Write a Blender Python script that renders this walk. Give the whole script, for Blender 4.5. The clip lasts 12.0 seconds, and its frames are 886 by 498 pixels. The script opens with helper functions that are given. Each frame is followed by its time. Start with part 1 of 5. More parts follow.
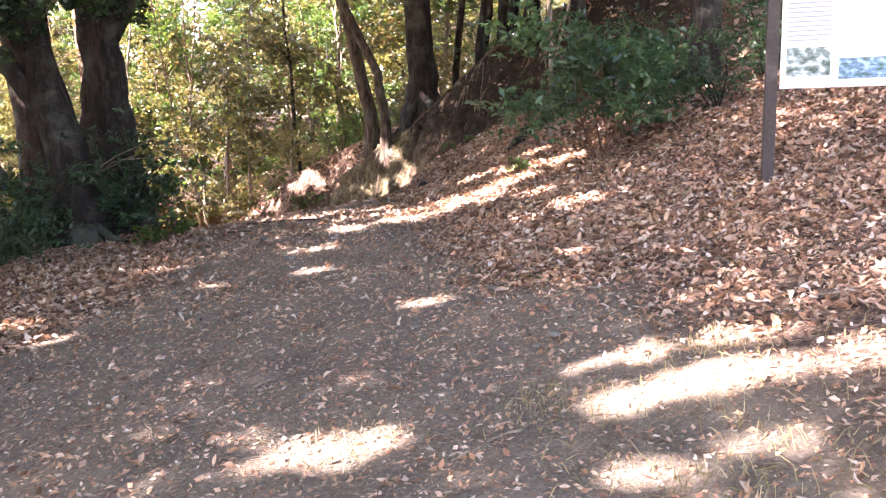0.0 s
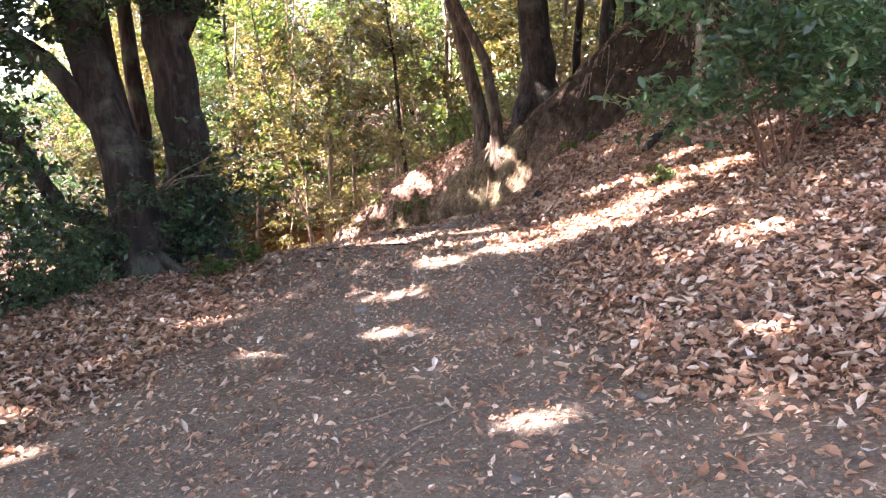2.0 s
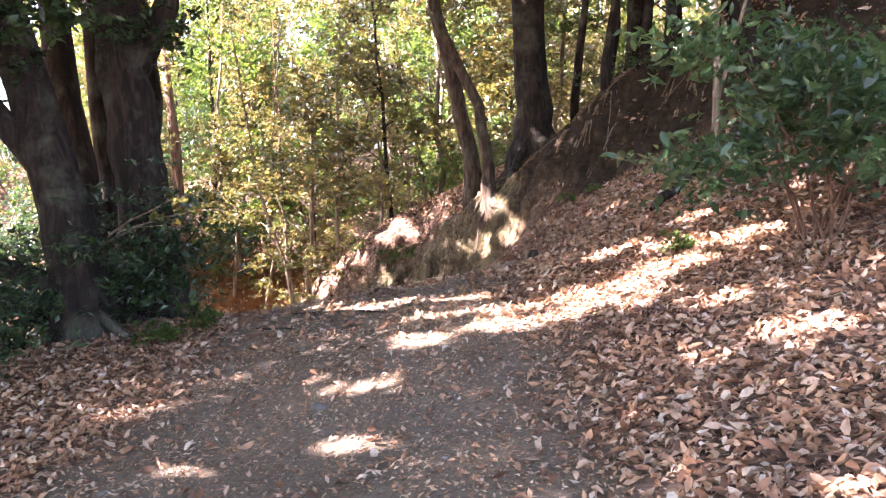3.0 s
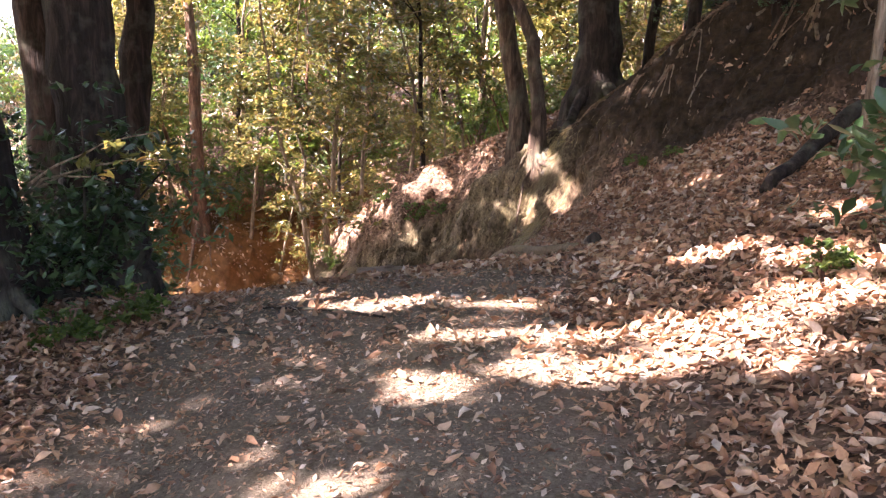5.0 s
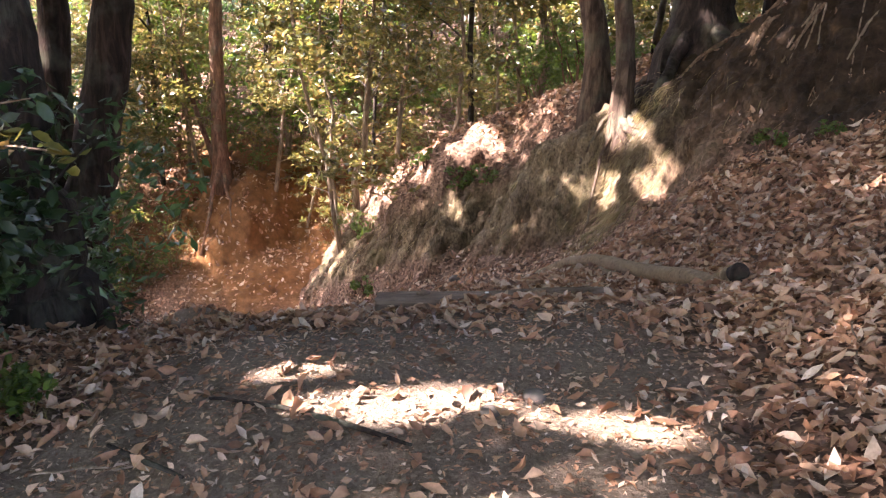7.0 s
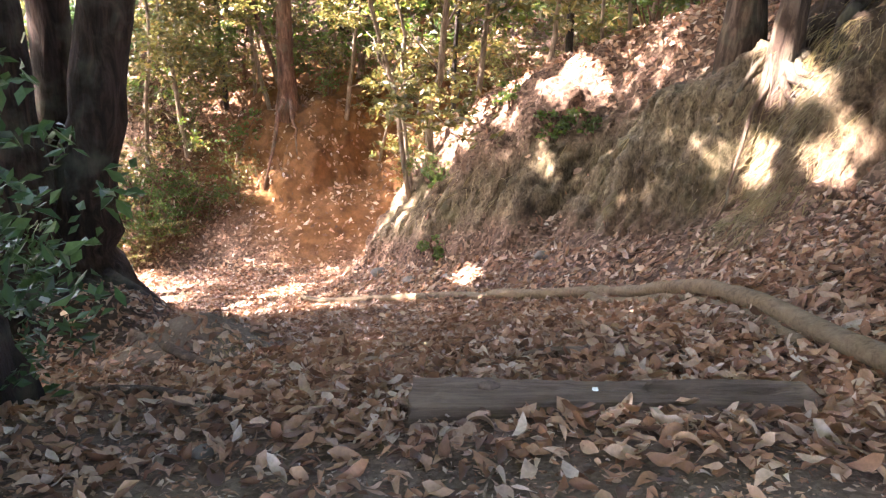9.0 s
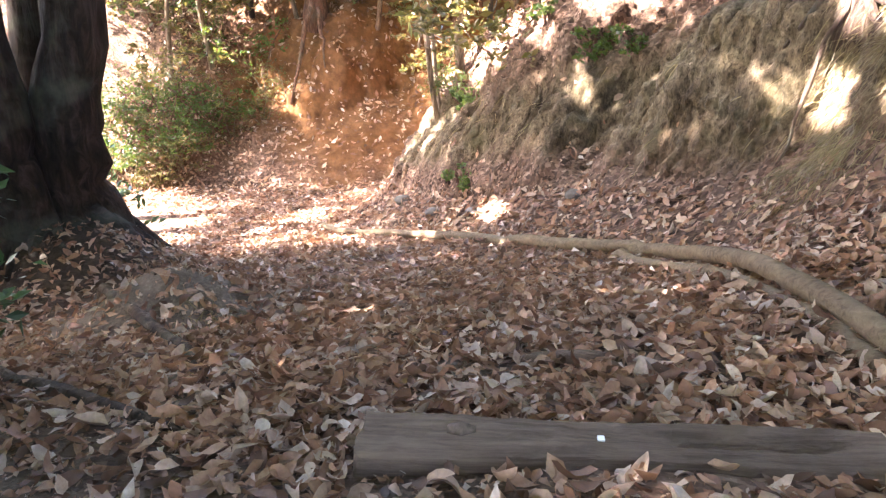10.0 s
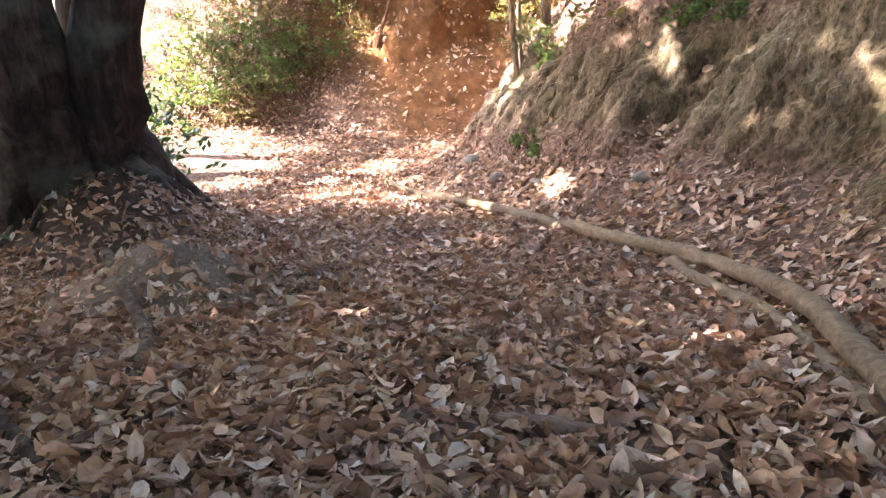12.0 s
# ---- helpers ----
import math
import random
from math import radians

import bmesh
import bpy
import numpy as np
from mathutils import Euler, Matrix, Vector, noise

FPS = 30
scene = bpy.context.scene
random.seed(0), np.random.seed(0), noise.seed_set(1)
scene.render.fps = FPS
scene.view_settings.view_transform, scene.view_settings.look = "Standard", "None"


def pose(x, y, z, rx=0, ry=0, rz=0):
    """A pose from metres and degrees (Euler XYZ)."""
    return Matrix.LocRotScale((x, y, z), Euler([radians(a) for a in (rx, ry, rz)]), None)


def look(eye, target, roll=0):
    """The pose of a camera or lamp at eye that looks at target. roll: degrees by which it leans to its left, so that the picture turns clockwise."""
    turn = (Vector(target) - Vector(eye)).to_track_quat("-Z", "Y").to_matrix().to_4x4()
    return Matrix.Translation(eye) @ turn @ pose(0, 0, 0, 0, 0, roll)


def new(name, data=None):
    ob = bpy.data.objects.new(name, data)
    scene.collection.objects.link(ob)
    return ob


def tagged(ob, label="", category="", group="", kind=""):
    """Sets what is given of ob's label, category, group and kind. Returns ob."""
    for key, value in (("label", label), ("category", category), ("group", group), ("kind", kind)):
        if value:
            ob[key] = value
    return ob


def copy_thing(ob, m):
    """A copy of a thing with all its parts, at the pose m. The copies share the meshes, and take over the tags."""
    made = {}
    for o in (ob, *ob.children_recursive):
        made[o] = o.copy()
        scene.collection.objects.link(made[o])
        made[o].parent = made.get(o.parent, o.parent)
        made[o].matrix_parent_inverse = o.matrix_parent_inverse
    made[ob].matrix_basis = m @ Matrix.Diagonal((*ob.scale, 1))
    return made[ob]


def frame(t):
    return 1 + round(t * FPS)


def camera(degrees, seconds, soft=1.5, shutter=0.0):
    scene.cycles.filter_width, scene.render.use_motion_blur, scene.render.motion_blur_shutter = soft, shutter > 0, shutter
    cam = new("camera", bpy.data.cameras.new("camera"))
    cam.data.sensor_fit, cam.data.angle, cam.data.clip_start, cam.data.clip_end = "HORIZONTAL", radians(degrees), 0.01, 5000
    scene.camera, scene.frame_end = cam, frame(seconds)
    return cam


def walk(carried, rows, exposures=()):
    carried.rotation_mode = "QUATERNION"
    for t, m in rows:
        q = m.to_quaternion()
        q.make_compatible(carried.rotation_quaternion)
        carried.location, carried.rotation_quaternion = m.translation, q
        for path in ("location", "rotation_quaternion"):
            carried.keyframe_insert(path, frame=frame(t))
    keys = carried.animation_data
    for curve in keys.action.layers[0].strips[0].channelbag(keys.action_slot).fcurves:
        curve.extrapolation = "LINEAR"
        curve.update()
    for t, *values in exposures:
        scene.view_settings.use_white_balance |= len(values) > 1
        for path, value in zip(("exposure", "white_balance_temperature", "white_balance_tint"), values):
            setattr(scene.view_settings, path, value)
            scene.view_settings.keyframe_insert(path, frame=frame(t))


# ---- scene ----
cam = camera(58.6, 12.0, 1.3)
METRES, EYE, TILT, LEAN, TURN = 11.0, 1.33, -9.0, 1.5, 0.0
ROWS = [
    (0.0, 0.0, 0.0, 0.0, 0.0, 0.0, -0.0),
    (0.5, 0.0056, 0.0345, 0.0091, -1.51, 0.51, 0.06),
    (1.0, 0.0084, 0.0751, 0.0122, 4.48, -0.78, 1.89),
    (1.5, 0.0066, 0.1205, 0.0234, 5.16, -1.29, 0.45),
    (2.0, 0.0006, 0.1674, 0.0381, 8.66, -0.76, 0.57),
    (2.5, -0.0062, 0.2126, 0.0508, 10.89, 1.32, -0.3),
    (3.0, -0.0082, 0.2589, 0.062, 7.83, 2.01, -0.87),
    (5.0, -0.0312, 0.4425, 0.0947, 10.51, -2.5, -4.51),
    (5.5, -0.0432, 0.4919, 0.1003, 10.98, -3.5, -4.96),
    (6.0, -0.0596, 0.5429, 0.1089, 11.92, -5.34, -5.47),
    (6.5, -0.0716, 0.5896, 0.1183, 13.52, -6.48, -6.29),
    (7.0, -0.0834, 0.6422, 0.1288, 13.54, -7.12, -6.29),
    (9.0, -0.1296, 0.8206, 0.1564, 20.02, -14.13, -7.07),
    (9.5, -0.1314, 0.8622, 0.161, 21.46, -16.43, -6.9),
    (10.0, -0.1353, 0.8959, 0.1653, 23.47, -21.21, -6.98),
    (10.5, -0.1333, 0.9225, 0.1686, 23.3, -24.03, -7.31),
    (11.0, -0.1269, 0.9424, 0.1745, 31.11, -25.89, -10.34),
    (11.5, -0.1259, 0.957, 0.1757, 34.06, -26.22, -8.79),
    (12.0, -0.125, 0.9639, 0.1758, 31.92, -26.5, -8.27),
]
walk(cam, [(t, pose(0, 0, EYE, TILT, LEAN, TURN) @ pose(METRES * x, METRES * y, METRES * z, 90 + pitch, roll, yaw)) for t, x, y, z, yaw, pitch, roll in ROWS], [(0.0, 4.12, 5850, 30), (1.0, 3.88, 5950, 32), (2.5, 4.27, 5900, 33), (5.0, 3.88, 6200, 32), (7.0, 4.0, 6250, 31), (9.0, 4.62, 6200, 27), (10.5, 5.05, 6050, 26), (11.0, 4.95, 6050, 26), (12.0, 4.78, 6100, 27)])

# ---------------------------------------------------------------- light
SUN_DIR = Vector((-0.85, -0.45, 0.80)).normalized()      # towards the sun
SUN_ELEV = math.asin(SUN_DIR.z)
SUN_AZ = math.atan2(SUN_DIR.x, SUN_DIR.y)

world = bpy.data.worlds.new("sky")
scene.world = world
world.use_nodes = True
wn = world.node_tree.nodes
sky = wn.new("ShaderNodeTexSky")
sky.sky_type = 'NISHITA'
sky.sun_disc = False
sky.sun_elevation = SUN_ELEV
sky.sun_rotation = SUN_AZ
sky.air_density, sky.dust_density = 1.3, 3.0
wn["Background"].inputs["Strength"].default_value = 0.09
world.node_tree.links.new(sky.outputs[0], wn["Background"].inputs["Color"])

sun_data = bpy.data.lights.new("sun", 'SUN')
sun_data.energy, sun_data.angle, sun_data.color = 5.0, radians(0.6), (1.0, 0.90, 0.76)
sun = new("sun", sun_data)
sun.matrix_world = look((0, 0, 30), Vector((0, 0, 30)) - SUN_DIR)


# ---------------------------------------------------------------- terrain
def hash2(ix, iy, seed):
    v = np.sin(ix * 127.1 + iy * 311.7 + seed * 74.7) * 43758.5453
    return v - np.floor(v)


def vnoise(x, y, seed=0):
    ix, iy = np.floor(x), np.floor(y)
    fx, fy = x - ix, y - iy
    fx, fy = fx * fx * (3 - 2 * fx), fy * fy * (3 - 2 * fy)
    a = hash2(ix, iy, seed) * (1 - fx) + hash2(ix + 1, iy, seed) * fx
    b = hash2(ix, iy + 1, seed) * (1 - fx) + hash2(ix + 1, iy + 1, seed) * fx
    return (a * (1 - fy) + b * fy) * 2 - 1


def fbm(x, y, seed=0, octaves=4):
    total, amp = 0, 1.0
    for i in range(octaves):
        total = total + amp * vnoise(x, y, seed + i * 7)
        x, y, amp = x * 2.03, y * 2.03, amp * 0.5
    return total


def sstep(a, b, v):
    v = np.clip((v - a) / (b - a), 0, 1)
    return v * v * (3 - 2 * v)


def smin(a, b, k):
    h = np.clip(0.5 + 0.5 * (b - a) / k, 0, 1)
    return b * (1 - h) + a * h - k * h * (1 - h)


def behind_line(x, y, pts):
    """Signed distance from a polyline, positive on its right hand side going along it."""
    best, sign = np.full(np.shape(x), 1e9), np.ones(np.shape(x))
    for (ax, ay), (bx, by) in zip(pts[:-1], pts[1:]):
        dx, dy = bx - ax, by - ay
        u = np.clip(((x - ax) * dx + (y - ay) * dy) / (dx * dx + dy * dy), 0, 1)
        ex, ey = x - ax - u * dx, y - ay - u * dy
        dist = np.hypot(ex, ey)
        side = np.where((dx * ey - dy * ex) < 0, 1.0, -1.0)
        near = dist < best
        best, sign = np.where(near, dist, best), np.where(near, side, sign)
    return best * sign


CLIFF = [(40.0, 5.0), (6.5, 10.6), (2.6, 12.7), (1.2, 13.8), (0.15, 14.4), (-0.95, 15.5), (-2.35, 16.8), (-3.9, 18.05), (-6.3, 19.95), (-6.9, 22.5), (-5.0, 30.0)]
DROP = [(-4.6, -40.0), (-3.5, 3.0), (-5.0, 9.4), (-6.0, 11.5), (-8.4, 15.0), (-12.5, 18.5), (-30.0, 22.0)]
FAR_BANK = [(-4.0, 26.0), (-9.1, 23.7), (-11.8, 23.6), (-17.0, 21.5), (-30.0, 17.0)]


def dark_shaded_earth(x, y):
    """Share of dark mouldy earth, with shade painted in, on the rooty part of the bank and around the forked tree."""
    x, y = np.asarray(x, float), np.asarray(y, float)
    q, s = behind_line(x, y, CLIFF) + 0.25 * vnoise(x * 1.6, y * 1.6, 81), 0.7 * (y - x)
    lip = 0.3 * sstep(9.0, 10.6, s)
    # the bump at the end paints shade on the forked tree's root mound
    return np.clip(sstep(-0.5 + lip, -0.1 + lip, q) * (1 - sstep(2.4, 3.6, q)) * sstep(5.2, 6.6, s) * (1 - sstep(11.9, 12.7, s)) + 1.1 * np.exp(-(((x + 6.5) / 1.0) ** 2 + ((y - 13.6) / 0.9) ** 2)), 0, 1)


def terrain(x, y):
    """Height, and the shares of leaf litter, bare rock, orange earth and mould."""
    x, y = np.asarray(x, float), np.asarray(y, float)
    rag = 0.42 * vnoise(x * 0.8, y * 0.8, 3) + 0.15 * vnoise(x * 2.3, y * 2.3, 4) + 0.04 * vnoise(x * 6, y * 6, 5)
    w = x + 0.13 * np.clip(y, -5, 14)
    yc = np.clip(y, -6, 30)
    za = 0.024 * np.minimum(yc, 9.5) + 0.02 * np.clip(yc - 9.5, 0, 4)
    za = za + 0.09 * np.clip(w, -3, 30) + (0.12 + 0.05 * sstep(6.6, 7.6, yc) + 0.03 * np.clip(yc - 7, 0, 5)) * np.clip(w - 0.9, 0, 8) + 0.08 * np.clip(w - 8, 0, 30)
    s = 0.7 * (y - x)
    zb = np.maximum(-0.20 - 0.455 * (np.minimum(s, 18.2) - 10.2) - 0.25 * np.clip(s - 18.2, 0, 50), -5.6)
    h = smin(za, zb, 0.45)
    # bank on the right of the gully
    q = behind_line(x, y, CLIFF)
    qr = q + rag
    left = sstep(9.7, 11.6, s)
    talus = 0.55 * sstep(-1.3, 0.0, q) * left + (1 - left) * (0.88 * sstep(-2.3, 0.4, q) + 0.22 * sstep(-1.6, 0.3, q)) * sstep(5.5, 8.8, s)
    ledge = sstep(13.0, 15.0, s)
    face = (0.25 + 0.95 * left) * (1 - 0.15 * ledge) * sstep(-0.18 - 0.4 * ledge, 0.34 + 0.3 * ledge, qr) + 0.9 * (1 - left) * sstep(-0.3, 1.5, qr)
    upper = (0.45 + 0.2 * left + 0.75 * ledge) * sstep(0.12, 1.4, qr) + 0.40 * np.clip(q - 0.9, 0, 9) * (1 - 0.5 * sstep(12, 16, s))
    h = h + talus + face + upper * sstep(4.0, 8.0, y + 0.4 * x)
    # orange bank across the gully
    q2 = behind_line(x, y, FAR_BANK)
    bank = -5.25 + 1.7 * sstep(-3.2, 0.1, q2) + 1.6 * sstep(-0.7, 1.2, q2 + 1.6 * rag) + 0.33 * np.clip(q2 - 0.8, 0, 12)
    h = np.where(q2 > -3.5, np.maximum(h, bank), h)
    # the slope that falls away on the left
    dl = -behind_line(x, y, DROP)
    h = h - np.minimum(0.62 * np.clip(dl, 0, 60), 9.0) * sstep(0.0, 1.2, dl) * (1 - sstep(-4, 0, q2))
    # root mound of the forked tree
    h = h + 0.33 * np.exp(-(((x + 6.1) / 0.8) ** 2 + ((y - 13.9) / 0.7) ** 2))
    h = h + 0.75 * np.exp(-(((x + 7.1) / 1.0) ** 2 + ((y - 14.3) / 0.9) ** 2))
    h = h + 0.35 * np.exp(-(((x + 4.7) / 0.8) ** 2 + ((y - 10.4) / 0.9) ** 2))
    mound = np.exp(-(((x + 4.65) / 0.5) ** 2 + ((y - 13.15) / 0.4) ** 2))
    h = h + 0.36 * mound
    h = h - 0.16 * np.exp(-(((x + 0.95) / 0.7) ** 2 + ((y - 12.1) / 0.6) ** 2))
    # earth bulge under the bare roots
    h = h + 0.20 * np.exp(-(((x + 0.95) / 0.35) ** 2 + ((y - 15.25) / 0.45) ** 2))
    rock = sstep(-0.25, 0.0, qr) * (1 - sstep(0.32, 0.7, qr)) * sstep(9.0, 11.5, s) * (1 - 0.75 * sstep(18.5, 19.5, s))
    rock = rock * (1 - 0.6 * sstep(-0.2, 0.5, vnoise(x * 1.3, y * 1.3, 17)) * sstep(0.25, 0.5, qr))
    orange = sstep(-2.6, -0.4, q2 + 2 * rag) * (1 - sstep(2.2, 3.5, q2)) * sstep(-13.5, -11, x)
    orange = np.maximum(orange, 0.45 * sstep(0.9, 1.6, q) * (1 - sstep(3.0, 5.0, q)) * sstep(13, 15, s))
    near_start = 1 - sstep(3.5, 7.0, y)
    bare = 1 - sstep(0.7 + 0.5 * near_start, 1.5 + 0.6 * near_start, w + 0.25 * vnoise(x * 1.1, y * 1.1, 9) + 0.05 * np.clip(y - 3, 0, 6))
    bare = bare * (1 - sstep(12.5, 14.5, y)) * (1 - 0.85 * sstep(11.2, 12.5, y - 0.3 * x)) * sstep(-2.0 - 1.4 * near_start, -1.3 - 1.2 * near_start, w + 0.3 * vnoise(x * 1.4, y * 1.4, 21))
    dark_bank = dark_shaded_earth(x, y)
    bare = np.maximum(bare, 0.75 * np.exp(-(((x + 3.5) / 0.75) ** 2 + ((y - 11.1) / 0.45) ** 2)))
    bare = np.maximum(bare, 0.7 * np.exp(-(((x + 3.56) / 0.55) ** 2 + ((y - 11.58) / 0.5) ** 2)))
    bare = np.maximum(bare, 0.85 * np.exp(-(((x + 2.4) / 0.4) ** 2 + ((y - 12.3) / 0.22) ** 2)))
    bare = np.maximum(bare, 0.85 * np.exp(-(((x + 1.85) / 0.45) ** 2 + ((y - 12.5) / 0.16) ** 2)))
    wide = np.exp(-(((x + 4.6) / 0.95) ** 2 + ((y - 13.1) / 0.65) ** 2))
    soil = (1 - bare) * (1 - np.clip(1.5 * wide, 0, 0.95))
    litter = soil * (1 - 0.9 * dark_bank) * (1 - rock) * (1 - 0.4 * orange)
    h = h + 0.03 * fbm(x * 0.9, y * 0.9, 1, 3) + 0.008 * fbm(x * 5, y * 5, 2, 3)
    h = h + rock * (0.11 * fbm(x * 3.1, y * 3.1, 31, 4))
    h = h + (rock + orange * sstep(-0.5, 0.3, q2)) * 0.05 * vnoise(x * 9, y * 9, 33)
    return h, litter, rock, orange, soil


# sunny spots on the ground: x, y, half width, half depth
SUNNY_PATH = [(-0.5, 3, 0.28, 0.16), (0.8, 3.48, 0.36, 0.05), (1.3, 3.42, 0.3, 0.06), (0.75, 3.06, 0.3, 0.1), (1.25, 3.06, 0.5, 0.11), (1.75, 3.1, 0.25, 0.08), (-1.1, 6.7, 0.2, 0.05), (-2.6, 5.1, 0.14, 0.04), (-3.23, 5.75, 0.2, 0.05), (1.21, 7.25, 0.28, 0.14), (0.71, 7.22, 0.22, 0.1), (-0.14, 5.03, 0.16, 0.05), (-1.26, 7.51, 0.25, 0.06), (-1.02, 8.35, 0.22, 0.05), (0.96, 5.67, 0.1, 0.05), (-1.79, 6.5, 0.2, 0.04), (0.7, 2.45, 0.16, 0.06), (1.05, 2.5, 0.12, 0.05), (1.25, 10.3, 0.25, 0.12)]
SUNNY_BEND = [(-0.33, 9.11, 0.3, 0.1), (0.06, 9.03, 0.28, 0.14), (0.26, 8.78, 0.25, 0.12), (-0.26, 8.7, 0.28, 0.12), (0.09, 8.62, 0.3, 0.1), (-0.45, 8.72, 0.5, 0.18), (0.25, 8.86, 0.5, 0.2), (0.75, 9.05, 0.35, 0.2), (-0.9, 9.25, 0.5, 0.06), (0.6, 8.45, 0.3, 0.1), (0.9, 8, 0.25, 0.12), (0.5, 10.25, 0.35, 0.14), (0.95, 9.7, 0.3, 0.16), (1.35, 9.3, 0.4, 0.18), (1.5, 8.6, 0.2, 0.15), (-1.03, 8.5, 0.2, 0.2), (-1.95, 10.03, 0.62, 0.2), (-0.95, 9.88, 0.3, 0.06)]
SUNNY_GULLY = [(-12.9, 20.6, 1.2, 0.8), (-12.0, 20.0, 1.2, 0.8), (-10.6, 18.9, 1.0, 0.7), (-13.8, 21.2, 1.0, 0.8), (-11.3, 19.3, 1.1, 0.65), (-9.9, 18.4, 0.8, 0.5), (-9.1, 17.85, 0.4, 0.25), (-9.7, 19.1, 0.4, 0.3), (-7.65, 17.9, 0.3, 0.12), (-7.9, 19.2, 0.24, 0.6), (-8.0, 20.3, 0.22, 0.7), (-7.95, 21.3, 0.16, 0.4), (-3.95, 17.1, 0.3, 0.12), (-6.4, 15.85, 0.15, 0.1), (-5.0, 15.95, 0.25, 0.08), (-4.1, 17.35, 0.2, 0.1)]
SUNNY_BANK = [(-5.2, 19.9, 0.5, 0.4), (-4.7, 19.5, 0.5, 0.4), (-4.0, 18.6, 0.3, 0.3), (-3.1, 18.5, 0.3, 0.3), (-3.4, 18.3, 0.3, 0.25), (-4.4, 20.0, 0.5, 0.4), (-5.9, 19.9, 0.35, 0.4), (-1.2, 15.85, 0.22, 0.3), (-0.98, 15.68, 0.26, 0.3), (-0.74, 14.97, 0.17, 0.22), (-0.6, 14.95, 0.12, 0.14), (-1.05, 15.45, 0.2, 0.25), (-0.85, 15.3, 0.16, 0.2)]
SUNNY = SUNNY_PATH + SUNNY_BEND + SUNNY_GULLY + SUNNY_BANK
SUNNY_Z = terrain(np.array([k[0] for k in SUNNY]), np.array([k[1] for k in SUNNY]))[0]


def in_sunbeam(x, y, z, r):
    """Whether leaves of radius r at that place would shade a sunny spot."""
    for (a, b, c, d), g in zip(SUNNY, SUNNY_Z):
        u = (z - g) / SUN_DIR.z
        if u > 0.5 and ((x - SUN_DIR.x * u - a) / (c + r)) ** 2 + ((y - SUN_DIR.y * u - b) / (d + r)) ** 2 < 1:
            return True
    return False


def open_to_sun(pos, margin):
    """Which of the places stand in the beam of no sunny spot."""
    keep = np.ones(len(pos), bool)
    for (a, b, c, d), g in zip(SUNNY, SUNNY_Z):
        u = (pos[:, 2] - g) / SUN_DIR.z
        e = ((pos[:, 0] - SUN_DIR.x * u - a) / (c + margin)) ** 2 + ((pos[:, 1] - SUN_DIR.y * u - b) / (d + margin)) ** 2
        gx, gy = pos[:, 0] - SUN_DIR.x * u, pos[:, 1] - SUN_DIR.y * u
        keep &= (u < 0.5) | (e > 1 + 0.55 * vnoise(gx * 4.5, gy * 7.0, 91) + 0.3 * vnoise(gx * 11, gy * 15, 92))
    return keep


def ground_z(x, y):
    return float(terrain(np.array([x]), np.array([y]))[0][0])


# ---------------------------------------------------------------- materials
def material(name, rough=0.8):
    m = bpy.data.materials.new(name)
    m.use_nodes = True
    t = m.node_tree
    b = t.nodes["Principled BSDF"]
    b.inputs["Roughness"].default_value = rough
    b.inputs["Specular IOR Level"].default_value = 0.25
    return m, t, b


def node(t, kind, **sets):
    n = t.nodes.new(kind)
    for k, v in sets.items():
        if k in n.inputs:
            n.inputs[k].default_value = v
    return n


def ramp(t, source, stops):
    r = t.nodes.new("ShaderNodeValToRGB")
    e = r.color_ramp.elements
    while len(e) < len(stops):
        e.new(0.5)
    for el, (p, c) in zip(e, stops):
        el.position, el.color = p, (*c, 1)
    t.links.new(source, r.inputs[0])
    return r.outputs[0]


def mix(t, fac, a, b, blend='MIX'):
    m = t.nodes.new("ShaderNodeMix")
    m.data_type, m.blend_type = 'RGBA', blend
    for socket, v in ((m.inputs[0], fac), (m.inputs[6], a), (m.inputs[7], b)):
        if isinstance(v, (int, float)):
            socket.default_value = v
        elif isinstance(v, tuple):
            socket.default_value = (*v, 1)
        else:
            t.links.new(v, socket)
    return m.outputs[2]


def coords(t, scale=(1, 1, 1)):
    c = t.nodes.new("ShaderNodeTexCoord")
    mp = t.nodes.new("ShaderNodeMapping")
    mp.inputs["Scale"].default_value = scale
    t.links.new(c.outputs["Object"], mp.inputs[0])
    return mp.outputs[0]


def noise_tex(t, vec, scale, detail=4, rough=0.6, distort=0.0):
    n = node(t, "ShaderNodeTexNoise", Scale=scale, Detail=detail, Roughness=rough, Distortion=distort)
    t.links.new(vec, n.inputs["Vector"])
    return n.outputs["Fac"]


def voronoi(t, vec, scale, feature='F1', rnd=1.0):
    n = t.nodes.new("ShaderNodeTexVoronoi")
    n.feature = feature
    n.inputs["Scale"].default_value, n.inputs["Randomness"].default_value = scale, rnd
    t.links.new(vec, n.inputs["Vector"])
    return n


def bump(t, b, height, strength, dist):
    n = node(t, "ShaderNodeBump", Strength=strength, Distance=dist)
    t.links.new(height, n.inputs["Height"])
    t.links.new(n.outputs[0], b.inputs["Normal"])


def attr(t, name):
    a = t.nodes.new("ShaderNodeAttribute")
    a.attribute_name = name
    return a.outputs["Fac"]


